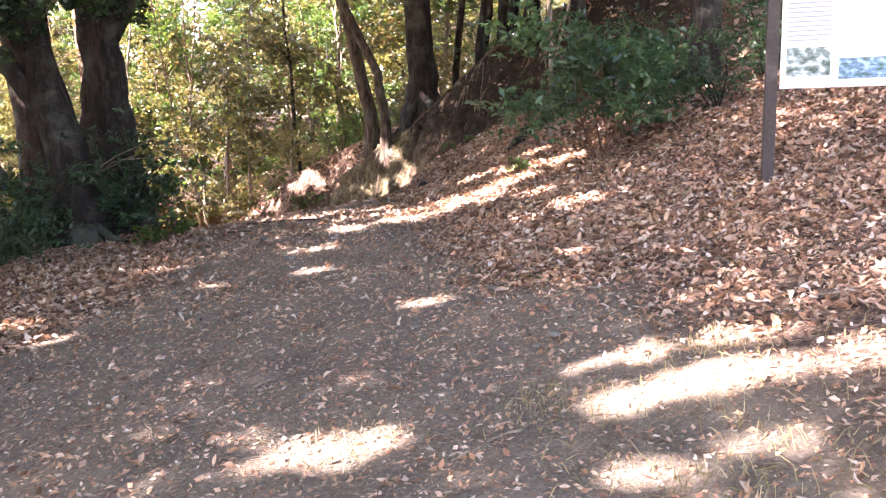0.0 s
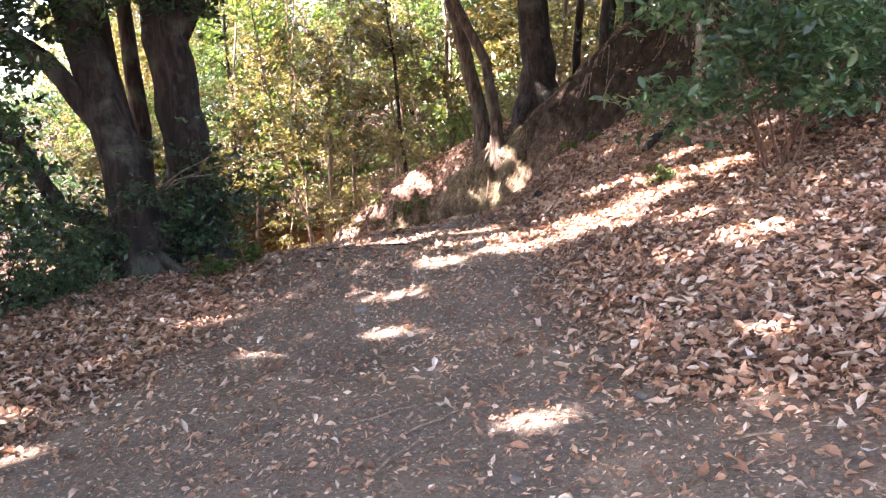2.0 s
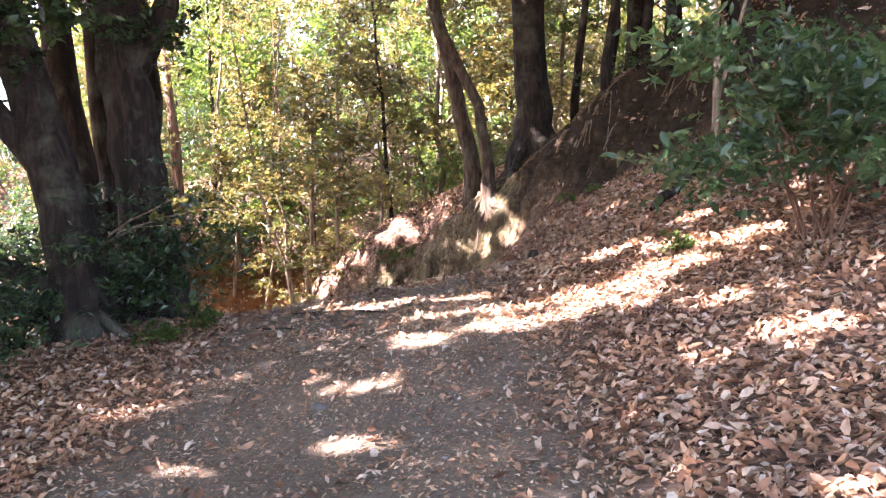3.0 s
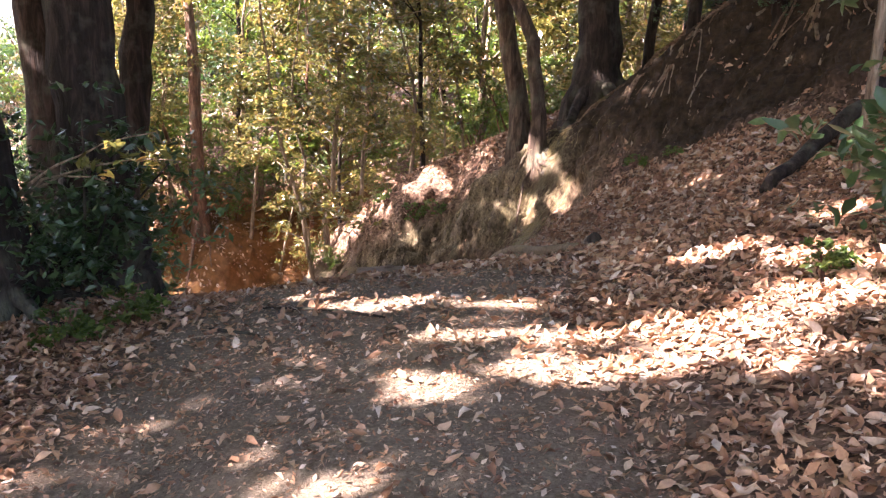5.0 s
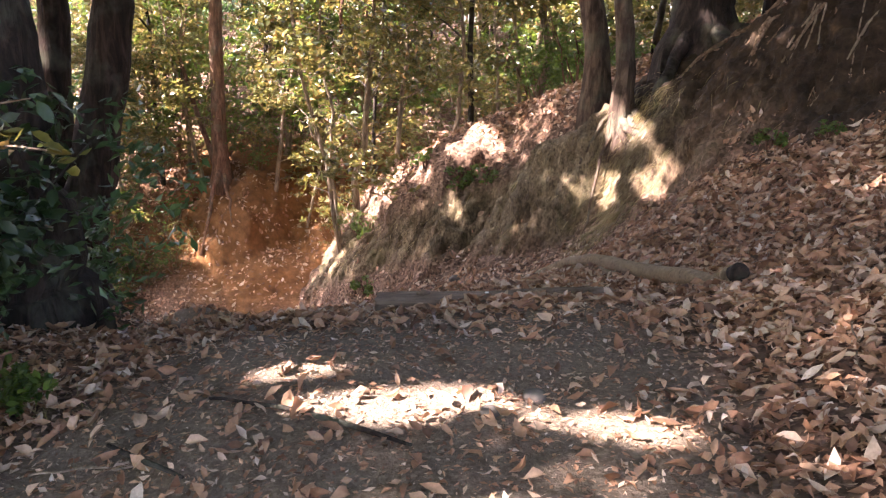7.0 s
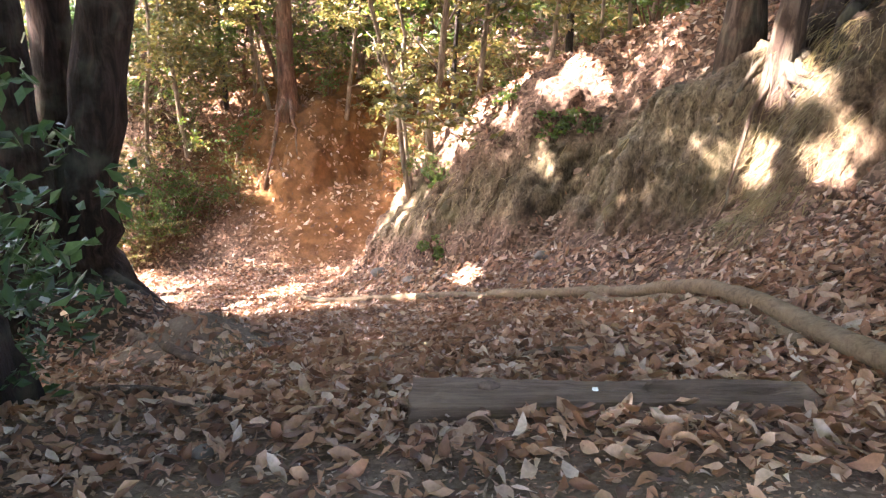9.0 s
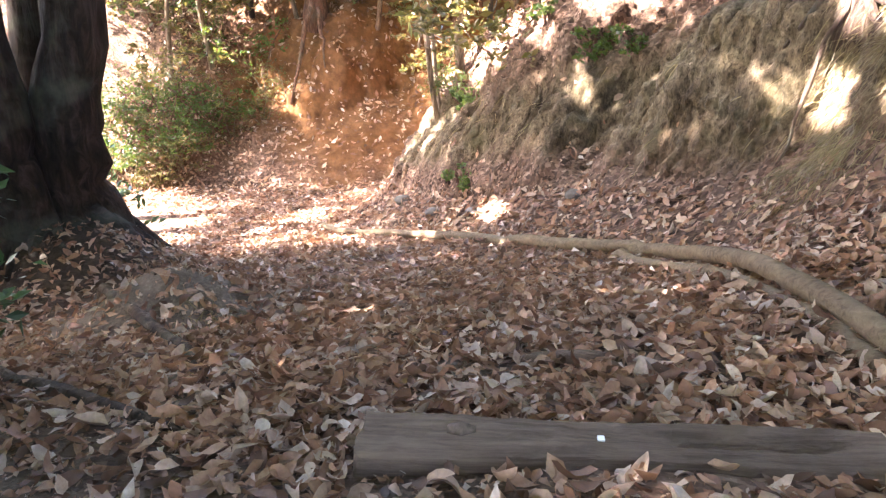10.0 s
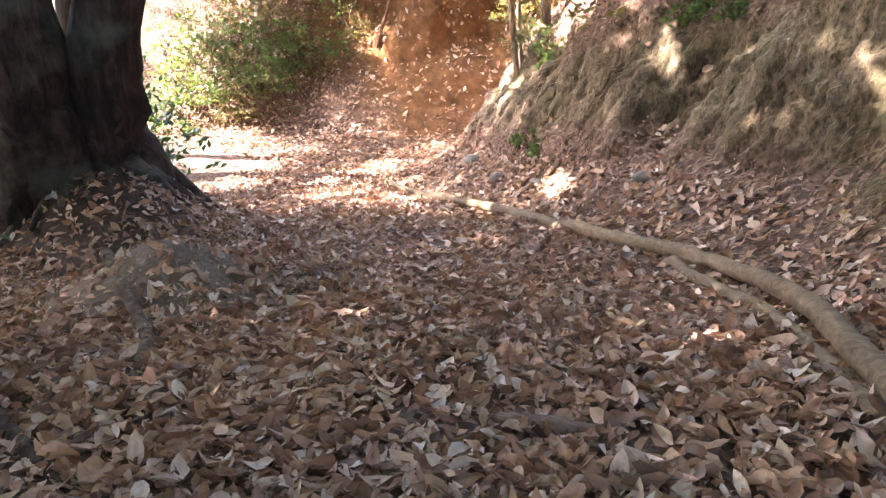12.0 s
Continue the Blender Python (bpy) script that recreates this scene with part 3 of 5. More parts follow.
def bank_face():
    """The crumbling face of the bank, a rough skin that follows the bank line."""
    pts = [Vector(p) for p in CLIFF[1:-1]]
    for _ in range(3):
        pts = [pts[0]] + [a.lerp(b, u) for a, b in zip(pts[:-1], pts[1:]) for u in (0.25, 0.75)] + [pts[-1]]
    along = np.concatenate(([0], np.cumsum([(b - a).length for a, b in zip(pts[:-1], pts[1:])])))
    a0 = along[min(range(len(pts)), key=lambda i: (pts[i] - Vector((2.6, 12.8))).length)]
    a1 = along[min(range(len(pts)), key=lambda i: (pts[i] - Vector((-6.75, 21.6))).length)]
    cols, rows = 640, 84
    u = np.linspace(a0, a1, cols)
    cx, cy = np.interp(u, along, [p.x for p in pts]), np.interp(u, along, [p.y for p in pts])
    tx, ty = np.gradient(cx), np.gradient(cy)
    k = np.hypot(tx, ty)
    nx, ny = ty / k, -tx / k
    q = np.linspace(-0.75, 1.15, 240)
    X, Y = cx[:, None] + nx[:, None] * q[None, :], cy[:, None] + ny[:, None] * q[None, :]
    Z, _, rock, orange, soil = (v.reshape(X.shape) for v in terrain(X.ravel(), Y.ravel()))
    verts, ar, ao, ai, ah = [], [], [], [], []
    H = dark_shaded_earth(X.ravel(), Y.ravel()).reshape(X.shape)
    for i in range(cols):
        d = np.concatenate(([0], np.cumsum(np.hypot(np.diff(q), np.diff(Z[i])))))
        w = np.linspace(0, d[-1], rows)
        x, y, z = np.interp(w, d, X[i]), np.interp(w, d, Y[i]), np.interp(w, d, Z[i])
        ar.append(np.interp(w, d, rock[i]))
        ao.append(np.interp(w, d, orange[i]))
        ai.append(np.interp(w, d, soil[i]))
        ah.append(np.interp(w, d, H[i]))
        verts.append(np.column_stack((x, y, z)))
    V = np.array(verts)
    du, dv = np.gradient(V, axis=0), np.gradient(V, axis=1)
    N = np.cross(dv, du)
    N /= np.linalg.norm(N, axis=2, keepdims=True)
    if N[cols // 2, rows // 2, 2] < 0:
        N = -N
    edge = np.minimum(1, np.minimum(np.minimum(np.arange(rows), np.arange(rows)[::-1])[None, :] / 14, np.minimum(np.arange(cols), np.arange(cols)[::-1])[:, None] / 22))
    for i in range(cols):
        for j in range(rows):
            p = Vector(V[i, j])
            lump = noise.fractal(Vector((p.x * 1.7, p.y * 1.7, p.z * 2.4)), 0.7, 2.1, 4) * 0.05
            clod = 0.04 - 0.06 * noise.turbulence(p * 5.5, 5, True, amplitude_scale=0.7) + 0.014 * noise.fractal(p * 17.0, 0.5, 2.1, 2)
            clod += noise.fractal(Vector((u[i] * 13.0, 3.0, p.z * 3.0)), 0.5, 2.1, 4) * 0.026
            pit = -0.10 * max(0.0, noise.noise(p * 3.3 + Vector((9, 0, 0))) - 0.32) / 0.68
            V[i, j] += N[i, j] * ((lump + clod + pit + 0.05) * edge[i, j] - 0.05 * (1 - edge[i, j]))
    idx = (np.arange(cols - 1)[:, None] * rows + np.arange(rows - 1)[None, :]).ravel()
    me = mesh_from("bank_face", V.reshape(-1, 3), np.column_stack((idx, idx + rows, idx + rows + 1, idx + 1)).ravel(), np.full(len(idx), 4), mat_ground)
    for key, values in (("litter", ai), ("rock", ar), ("orange", ao), ("shaded_humus", ah)):
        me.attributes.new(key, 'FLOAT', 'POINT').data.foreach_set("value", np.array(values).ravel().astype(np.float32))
    tagged(new("bank_face", me), "crumbling face of pale rock and dark earth", "bank", kind="structure")


bank_face()

# ---------------------------------------------------------------- trees
def tree_big(name, base, stems, label, mat=None, flare=1.6, roots=(), crown=(), low_leaves=(), crown_mat=None, per=150, leaf=0.10, seed=1, sides=14, group="", root_lift=0.42):
    """stems: lists of (dx, dy, dz, radius) from the base; roots: ends (dx, dy, reach down, radius)."""
    mat = mat or mat_bark
    z = ground_z(*base)
    ob = thing(name, None, (base[0], base[1], z), label, "tree", group)
    for i, st in enumerate(stems):
        sh = Shape()
        pts, rad = [], []
        for (a, b) in zip(st[:-1], st[1:]):
            for k in range(5):
                u = k / 5
                pts.append(Vector(a[:3]).lerp(Vector(b[:3]), u))
                rad.append(a[3] * (1 - u) + b[3] * u)
        pts.append(Vector(st[-1][:3]))
        rad.append(st[-1][3])
        rnd = random.Random(seed * 31 + i)
        for p in pts[2:-1]:
            p += Vector((rnd.uniform(-1, 1), rnd.uniform(-1, 1), 0)) * rad[0] * 0.10
        if st[0][2] < 0.3:
            for k in range(len(rad)):
                rad[k] *= 1 + (flare - 1) * math.exp(-max(0, pts[k].z) * 3.2)
        sh.tube(pts, rad, sides, 0.05, seed + i, 0.16)
        part("trunk" if i == 0 or st[0][2] < 0.3 else "limb", sh.mesh("trunk", mat), ob)
    for i, (dx, dy, dz, r) in enumerate(roots):
        sh = Shape()
        n = 8
        pts, rad = [], []
        rnd = random.Random(seed * 17 + i)
        for k in range(n + 1):
            u = k / n
            x, y = dx * u + rnd.uniform(-0.03, 0.03), dy * u + rnd.uniform(-0.03, 0.03)
            g = ground_z(base[0] + x, base[1] + y) - z
            pts.append(Vector((x, y, g * u + (1 - u) * (root_lift * (1 - u)) + r * 0.05 + dz * u)))
            rad.append(r * (1 - 0.75 * u))
        sh.tube(pts, rad, 8, 0.12, seed + i)
        part("root", sh.mesh("root", mat), ob)
    at = (base[0], base[1], z)
    if low_leaves:
        part("low_foliage", crown_mesh("low_foliage", low_leaves, 1700, 0.10, crown_mat or mat_green, seed + 50, True, origin=at), ob)
    if crown:
        part("crown", crown_mesh("crown", crown, per, leaf, crown_mat or mat_green, seed, origin=at), ob)
    return ob


def clump_ring(cx, cy, cz, spread, height, count, r, seed):
    rnd = random.Random(seed)
    out = []
    for _ in range(count):
        a, d = rnd.uniform(0, 6.283), spread * math.sqrt(rnd.random())
        out.append((cx + d * math.cos(a), cy + d * math.sin(a), cz + rnd.uniform(-0.5, 0.5) * height, r * rnd.uniform(0.6, 1.4)))
    return out


# forked tree at the path's edge
tree_big("broadleaf_tree", (-4.55, 9.75),
         [[(0, 0, -0.3, 0.25), (-0.10, 0.1, 1.2, 0.24), (-0.55, 0.2, 2.6, 0.20), (-1.1, 0.3, 4.5, 0.15), (-1.5, 0.2, 7.0, 0.08)],
          [(0.0, 1.3, -0.4, 0.38), (0.05, 1.25, 0.3, 0.33), (0.05, 1.25, 1.2, 0.27), (-0.1, 1.3, 2.6, 0.26), (-0.25, 1.4, 4.2, 0.22), (0.0, 1.5, 8.0, 0.12)],
          [(-0.1, 1.35, 2.5, 0.16), (0.35, 1.5, 3.3, 0.13), (0.6, 1.6, 5.0, 0.09)],
          [(-0.12, 0.1, 1.3, 0.12), (-0.75, -0.1, 2.3, 0.10), (-1.7, -0.3, 3.1, 0.06)],
          [(-0.1, 0.0, 0.45, 0.10), (-0.8, -0.1, 0.7, 0.09), (-1.35, 0.1, 1.5, 0.07), (-2.3, 0.4, 1.7, 0.04)],
          [(-0.05, 0.0, 0.15, 0.07), (-0.7, 0.2, 0.15, 0.06), (-1.5, 0.6, 0.5, 0.03)]],
         "old forked broadleaf tree with dark bark at the path edge", mat_bark, 1.35,
         roots=[(0.7, -0.2, 0, 0.09), (0.5, 0.6, 0, 0.11)],
         low_leaves=clump_ring(-0.5, -0.8, 2.95, 0.7, 0.7, 12, 0.36, 15) + clump_ring(-1.5, -0.8, 3.2, 0.9, 0.9, 10, 0.4, 16) + [(0.3, 0.9, 0.7, 0.3), (0.15, 1.2, 1.2, 0.25), (0.25, 0.5, 0.45, 0.3), (-0.1, -1.3, 2.4, 0.25), (-0.5, -1.1, 2.0, 0.2), (-0.3, 0.1, 2.5, 0.25)] + [(-0.17, -1.35, 2.82, 0.30), (0.10, -1.14, 2.77, 0.28), (0.50, -0.87, 2.87, 0.22), (0.15, -1.15, 2.42, 0.20), (-0.35, -1.45, 2.27, 0.22), (-0.22, -0.98, 2.69, 0.34), (0.13, -0.78, 2.77, 0.30), (-0.28, -1.03, 2.22, 0.28), (0.50, -0.55, 2.82, 0.22), (-0.55, -1.15, 1.27, 0.35), (-0.45, -1.15, 0.77, 0.35), (-0.95, -0.85, 1.72, 0.40), (0.05, -0.85, 2.32, 0.18), (0.80, 0.55, 1.17, 0.26), (0.90, 0.45, 0.77, 0.28), (0.65, 0.35, 0.52, 0.30)] + clump_ring(-2.4, 0.4, 2.0, 0.9, 1.6, 14, 0.42, 19) + clump_ring(-0.2, 1.0, 3.3, 0.9, 0.8, 9, 0.36, 20),
         crown=clump_ring(-2.2, -0.6, 3.9, 1.6, 1.4, 16, 0.55, 5) + clump_ring(-1.5, 1.5, 7.5, 2.6, 3.0, 22, 0.8, 6), crown_mat=mat_dark, per=420, leaf=0.10, seed=3)
def leafy_sprig():
    ob = thing("leafy_branch", None, (-4.35, 9.95, 0.9), "low branch with bright young leaves by the path", "branch")
    for k, end in enumerate(((1.40, -0.30, 0.25), (1.15, -0.15, 0.42), (0.95, -0.42, 0.10))):
        sh = Shape()
        sh.tube(bend((-0.1, 0, -0.1), end, 6, 0.10, 0.03, k), [0.014, 0.012, 0.010, 0.008, 0.006, 0.005, 0.003], 6)
        part("twig", sh.mesh("twig", mat_bark_pale), ob)
    part("foliage", crown_mesh("foliage", [(1.2, -0.25, 0.26, 0.14), (0.95, -0.2, 0.35, 0.16), (0.8, -0.3, 0.2, 0.14), (1.4, -0.3, 0.22, 0.10), (0.5, -0.1, 0.2, 0.2)], 900, 0.085, mat_bright, 31, True, aspect=0.36), ob)


leafy_sprig()
# forked tree on the root mound by the gully
tree_big("broadleaf_tree", (-7.15, 14.3),
         [[(0.24, -0.1, -0.6, 0.40), (0.30, 0.05, 0.5, 0.31), (0.45, 0.22, 1.3, 0.25), (0.66, 0.4, 2.8, 0.22), (0.78, 0.5, 4.2, 0.18), (0.5, 0.6, 9.0, 0.10)],
          [(0.04, -0.45, -0.7, 0.44), (0.05, -0.40, 0.5, 0.37), (0.04, -0.34, 1.3, 0.34), (-0.06, -0.28, 3.2, 0.28), (-0.5, 0.0, 8.0, 0.12)],
          [(-0.18, 0.35, -0.4, 0.26), (-0.12, 0.36, 0.9, 0.20), (-0.02, 0.45, 3.2, 0.16), (-0.3, 0.7, 8.0, 0.07)]],
         "forked tree with a spreading root flare on a mound", mat_bark_root, 1.6,
         roots=[(1.25, 0.0, -0.05, 0.20), (1.15, -0.45, -0.05, 0.16), (0.95, -0.85, -0.05, 0.15), (0.6, -1.2, -0.05, 0.17), (0.9, 0.6, -0.05, 0.17), (0.85, -0.25, 0.02, 0.10), (1.05, -0.65, 0.0, 0.09), (0.35, -1.35, -0.05, 0.12), (1.4, 0.3, -0.08, 0.12), (0.75, -1.0, 0.03, 0.08)],
         crown=clump_ring(0.3, 0.5, 7.5, 2.8, 3.5, 22, 0.8, 8), crown_mat=mat_green, per=260, leaf=0.11, seed=4, sides=18)
# leaning tree with a bare root foot on the bank
tree_big("leaning_tree", (-1.14, 15.8),
         [[(-0.30, 0.80, -0.4, 0.16), (-0.36, 0.84, 0.7, 0.14), (-0.62, 0.9, 2.0, 0.13), (-0.95, 1.0, 3.4, 0.11), (-1.2, 1.2, 6.3, 0.05)],
          [(0.03, -0.02, -0.45, 0.12), (0.0, 0.0, 0.5, 0.095), (-0.12, 0.05, 1.5, 0.09), (-0.8, 0.2, 3.0, 0.075), (-1.2, 0.4, 5.4, 0.04)]],
         "slender leaning trees with exposed roots on the bank", mat_bark_worn, 1.35,
         roots=[(0.42, -0.85, 0.02, 0.05), (0.2, -0.6, 0.03, 0.045), (0.6, -0.75, 0.02, 0.04), (-0.25, -0.35, 0.02, 0.03), (1.0, -0.45, 0.05, 0.05), (1.35, -0.1, 0.05, 0.04), (-0.5, 0.1, 0.02, 0.035), (0.75, -0.6, 0.06, 0.02)],
         crown=clump_ring(-1.1, 0.9, 6.3, 2.4, 2.4, 16, 0.7, 9), crown_mat=mat_bright, per=220, leaf=0.11, seed=5, sides=10, root_lift=0.1)
# big straight trunk above the bank
tree_big("broadleaf_tree", (-0.4, 16.4),
         [[(0, 0, -0.4, 0.33), (0.0, 0, 0.8, 0.28), (-0.1, 0.1, 3.0, 0.26), (-0.3, 0.2, 7.0, 0.20), (-0.3, 0.2, 10.0, 0.10)]],
         "tall straight dark trunk on top of the bank", mat_bark, 1.6,
         roots=[(0.5, -1.2, 0, 0.13), (-0.5, -1.0, 0, 0.11), (1.1, -0.9, 0, 0.12)],
         crown=clump_ring(0.2, 0.2, 8.5, 3.2, 3.0, 22, 0.9, 10), crown_mat=mat_green, per=200, leaf=0.11, seed=6)
# trunk over the orange bank
tree_big("broadleaf_tree", (-10.6, 24.2),
         [[(0, 0, -0.4, 0.20), (-0.05, 0, 1.5, 0.17), (-0.1, 0.1, 4.0, 0.15), (-0.4, 0.2, 9.0, 0.07)],
          [(-0.05, 0.0, 0.1, 0.07), (-0.6, 0.1, 1.4, 0.06), (-1.2, 0.1, 3.2, 0.04)]],
         "brown trunk rooted at the rim of the orange bank", mat_bark_red, 1.5,
         roots=[(0.1, -1.2, 0, 0.08), (0.7, -0.8, 0, 0.06)],
         crown=clump_ring(-0.3, 0.2, 6.5, 2.4, 4.0, 20, 0.8, 11), crown_mat=mat_bright, per=200, leaf=0.12, seed=7, sides=10)
# sapling stem on the right of the bank
tree_big("sapling", (1.45, 10.9),
         [[(0, 0, -0.2, 0.036), (0.03, 0, 1.2, 0.034), (-0.02, 0.1, 3.0, 0.03), (0.1, 0.2, 5.5, 0.02)],
          [(0.03, 0, 0.9, 0.02), (0.3, 0.0, 1.9, 0.015), (0.5, 0.1, 3.0, 0.012)]],
         "thin pale sapling on the leafy slope", mat_bark_pale, 1.5,
         crown=clump_ring(0.1, 0.2, 4.8, 1.5, 1.6, 10, 0.5, 12), crown_mat=mat_green, per=240, leaf=0.10, seed=8, sides=8)


def slender_tree(seed, height, mat, leaf_mat, low, per=520, leaf=0.14):
    """A slim woodland tree: a stem, side branches and an airy crown."""
    rnd = random.Random(seed)
    ob = thing("woodland_tree", None, (0, 0, 0), "slim woodland tree with airy sunlit foliage", "tree", "trees of the wood")
    lean = rnd.uniform(-0.10, 0.10), rnd.uniform(-0.10, 0.10)
    n = 9
    pts = [Vector((lean[0] * height * u / n + rnd.uniform(-0.07, 0.07), lean[1] * height * u / n + rnd.uniform(-0.07, 0.07), -0.3 + (height + 0.3) * u / n)) for u in range(n + 1)]
    r0 = rnd.uniform(0.045, 0.10)
    sh = Shape()
    sh.tube(pts, [r0 * (1 - 0.8 * u / n) for u in range(n + 1)], 7, 0.06, seed)
    part("trunk", sh.mesh("trunk", mat), ob)
    clumps = []
    for k in range(8):
        u = low + (0.95 - low) * (k + rnd.random()) / 8
        p = pts[min(n - 1, int(u * n))].copy()
        a, reach = rnd.uniform(0, 6.283), rnd.uniform(0.7, 1.9) * (1.1 - 0.5 * u)
        end = p + Vector((math.cos(a) * reach, math.sin(a) * reach, rnd.uniform(0.1, 0.9)))
        br = Shape()
        br.tube(bend(p, end, 4, 0.1, 0.06, seed + k), [0.02, 0.017, 0.014, 0.01, 0.006], 5)
        part("branch", br.mesh("branch", mat), ob)
        for _ in range(5):
            q = p.lerp(end, rnd.uniform(0.35, 1.2))
            clumps.append((q.x + rnd.uniform(-0.4, 0.4), q.y + rnd.uniform(-0.4, 0.4), q.z + rnd.uniform(-0.35, 0.35), rnd.uniform(0.25, 0.6)))
    part("crown", crown_mesh("crown", clumps, per, leaf, leaf_mat, seed), ob)
    return ob


def shrub(seed, mat, leaf_mat, size, label, name="shrub", per=520, leaf=0.085, fine=False, stems=6):
    rnd = random.Random(seed)
    ob = thing(name, None, (0, 0, 0), label, "shrub", "undergrowth shrubs" if name == "shrub" else "")
    clumps = []
    for k in range(stems):
        a, d = rnd.uniform(0, 6.283), rnd.uniform(0.2, 0.9) * size
        top = Vector((math.cos(a) * d, math.sin(a) * d, rnd.uniform(0.5, 1.3) * size))
        st = Shape()
        st.tube(bend((rnd.uniform(-0.08, 0.08), rnd.uniform(-0.08, 0.08), -0.15), top, 4, 0.1, 0.05, seed + k), [0.018, 0.015, 0.012, 0.009, 0.005], 5)
        part("stem", st.mesh("stem", mat), ob)
        for _ in range(4):
            clumps.append((top.x + rnd.uniform(-0.35, 0.35) * size, top.y + rnd.uniform(-0.35, 0.35) * size, top.z * rnd.uniform(0.35, 1.05), rnd.uniform(0.2, 0.42) * size))
    part("foliage", crown_mesh("foliage", clumps, per, leaf, leaf_mat, seed, fine), ob)
    return ob


def plant_out():
    rnd = random.Random(77)
    kinds = [slender_tree(100, 7.5, mat_bark_pale, mat_bright, 0.18), slender_tree(101, 8.5, mat_bark, mat_bright, 0.15), slender_tree(102, 6.0, mat_bark_red, mat_green, 0.18),
             slender_tree(103, 9.5, mat_bark, mat_green, 0.25), slender_tree(104, 5.0, mat_bark_pale, mat_bright, 0.12)]
    low = [shrub(200, mat_bark_red, mat_green, 1.0, "leafy evergreen undergrowth shrub"), shrub(201, mat_bark_pale, mat_bright, 0.8, "light green undergrowth shrub in the sun"),
           shrub(202, mat_bark, mat_dark, 1.2, "dark evergreen undergrowth shrub")]
    used = set()

    def put(pool, k, x, y, scale):
        m = pose(x, y, ground_z(x, y) - 0.03, 0, 0, rnd.uniform(0, 360)) @ Matrix.Scale(scale, 4)
        src = pool[k]
        if src not in used:
            used.add(src)
            src.matrix_basis = m
        else:
            c = copy_thing(src, pose(0, 0, 0))
            c.matrix_basis = m

    def sides(x, y):
        xa, ya = np.array([x]), np.array([y])
        return float(behind_line(xa, ya, CLIFF)[0]), float(behind_line(xa, ya, FAR_BANK)[0]), -float(behind_line(xa, ya, DROP)[0])

    # the wood beyond the gully and on the bank
    count = 0
    while count < 150:
        x, y = rnd.uniform(-24, 12), 16.5 + 30 * rnd.random() ** 1.3
        q, q2, dl = sides(x, y)
        if (q > 2.0 or q2 > 0.8) and not (-3.4 < x < 0.9 and y < 19) and x > -0.67 * (y - 2.4):
            if (x > -1 and y < 24 and rnd.random() < 0.5) or (x < -8 and any(in_sunbeam(x, y, ground_z(x, y) + zz, 0.8) for zz in (1.5, 3.0, 4.5, 6.0, 7.5, 9.0))):
                continue
            put(kinds, rnd.choice((0, 1, 2, 3, 4, 2, 3)), x, y, rnd.uniform(0.75, 1.35))
            count += 1
    # the slope on the left
    count = 0
    tries = 0
    while count < 26 and tries < 900:
        tries += 1
        x, y = rnd.uniform(-24, -6.5), rnd.uniform(6, 19)
        if sides(x, y)[2] > 1.0 and not (-1.3 < x / (y - 2.4) < -0.68) and not any(in_sunbeam(x, y, ground_z(x, y) + zz, 1.1) for zz in (2.5, 4.0, 5.5, 7.0, 8.5)):
            put(kinds, rnd.choice((2, 3, 2, 1)), x, y, rnd.uniform(0.9, 1.4))
            count += 1
    # hillside on the right
    count = 0
    while count < 26:
        x, y = rnd.uniform(2.5, 16), rnd.uniform(9, 24)
        if sides(x, y)[0] > 0.8:
            put(kinds, rnd.choice((2, 3, 3, 0)), x, y, rnd.uniform(0.8, 1.3))
            count += 1
    # shrubs
    count = 0
    while count < 190:
        x, y = rnd.uniform(-26, 12), rnd.uniform(8, 34)
        q, q2, dl = sides(x, y)
        if ((q > 2.4 and not (-4 < x < 1.5 and y < 19)) or q2 > 1.0 or dl > 0.8) and math.hypot(x + 7.1, y - 14.3) > 2.4 and not any(in_sunbeam(x, y, ground_z(x, y) + zz, 0.8) for zz in (0.7, 1.6)):
            put(low, 2 if dl > 0.8 and rnd.random() < 0.6 else rnd.randrange(2), x, y, rnd.uniform(0.6, 1.3) * (1.7 if dl > 4 or x < -15 else 1.0))
            count += 1
    gully_shrubs = [(-5.9, 20.4, 1, 0.7), (-5.5, 19.85, 0, 0.5), (-4.6, 21.2, 1, 0.7), (-11.9, 22.6, 1, 0.8), (-12.8, 21.8, 0, 1), (-13.5, 20.6, 1, 1), (-12, 21.3, 1, 0.7), (-12.6, 20.6, 1, 0.8), (-11.4, 22.2, 1, 0.6), (-13, 22.4, 1, 0.9), (-10.9, 23.3, 1, 0.5), (-12.4, 23.2, 1, 1), (-11.2, 25.2, 0, 1), (-12.6, 24.6, 1, 1.1), (-13.8, 23, 0, 1.1), (-8.6, 25.4, 0, 0.8)]
    far_bank_shrubs = [(-7.4, 24, 1, 0.7), (-13.28, 20.39, 0, 0.8), (-12.28, 20.86, 1, 0.6), (-11.95, 21.77, 0, 0.8), (-10.95, 22.64, 1, 0.55), (-13.35, 21.67, 0, 0.9), (-12.1, 21.71, 0, 0.7), (-13.3, 20.66, 0, 0.8), (-11.87, 22.21, 0, 0.9), (-12.24, 21.2, 0, 0.8), (-11.31, 23.25, 1, 0.7), (-13.29, 21.3, 0, 0.9), (-13.83, 21.02, 0, 0.9), (-4.9, 9.3, 2, 0.55), (-4.2, 10.2, 2, 1), (-4.6, 9.95, 2, 0.8)]
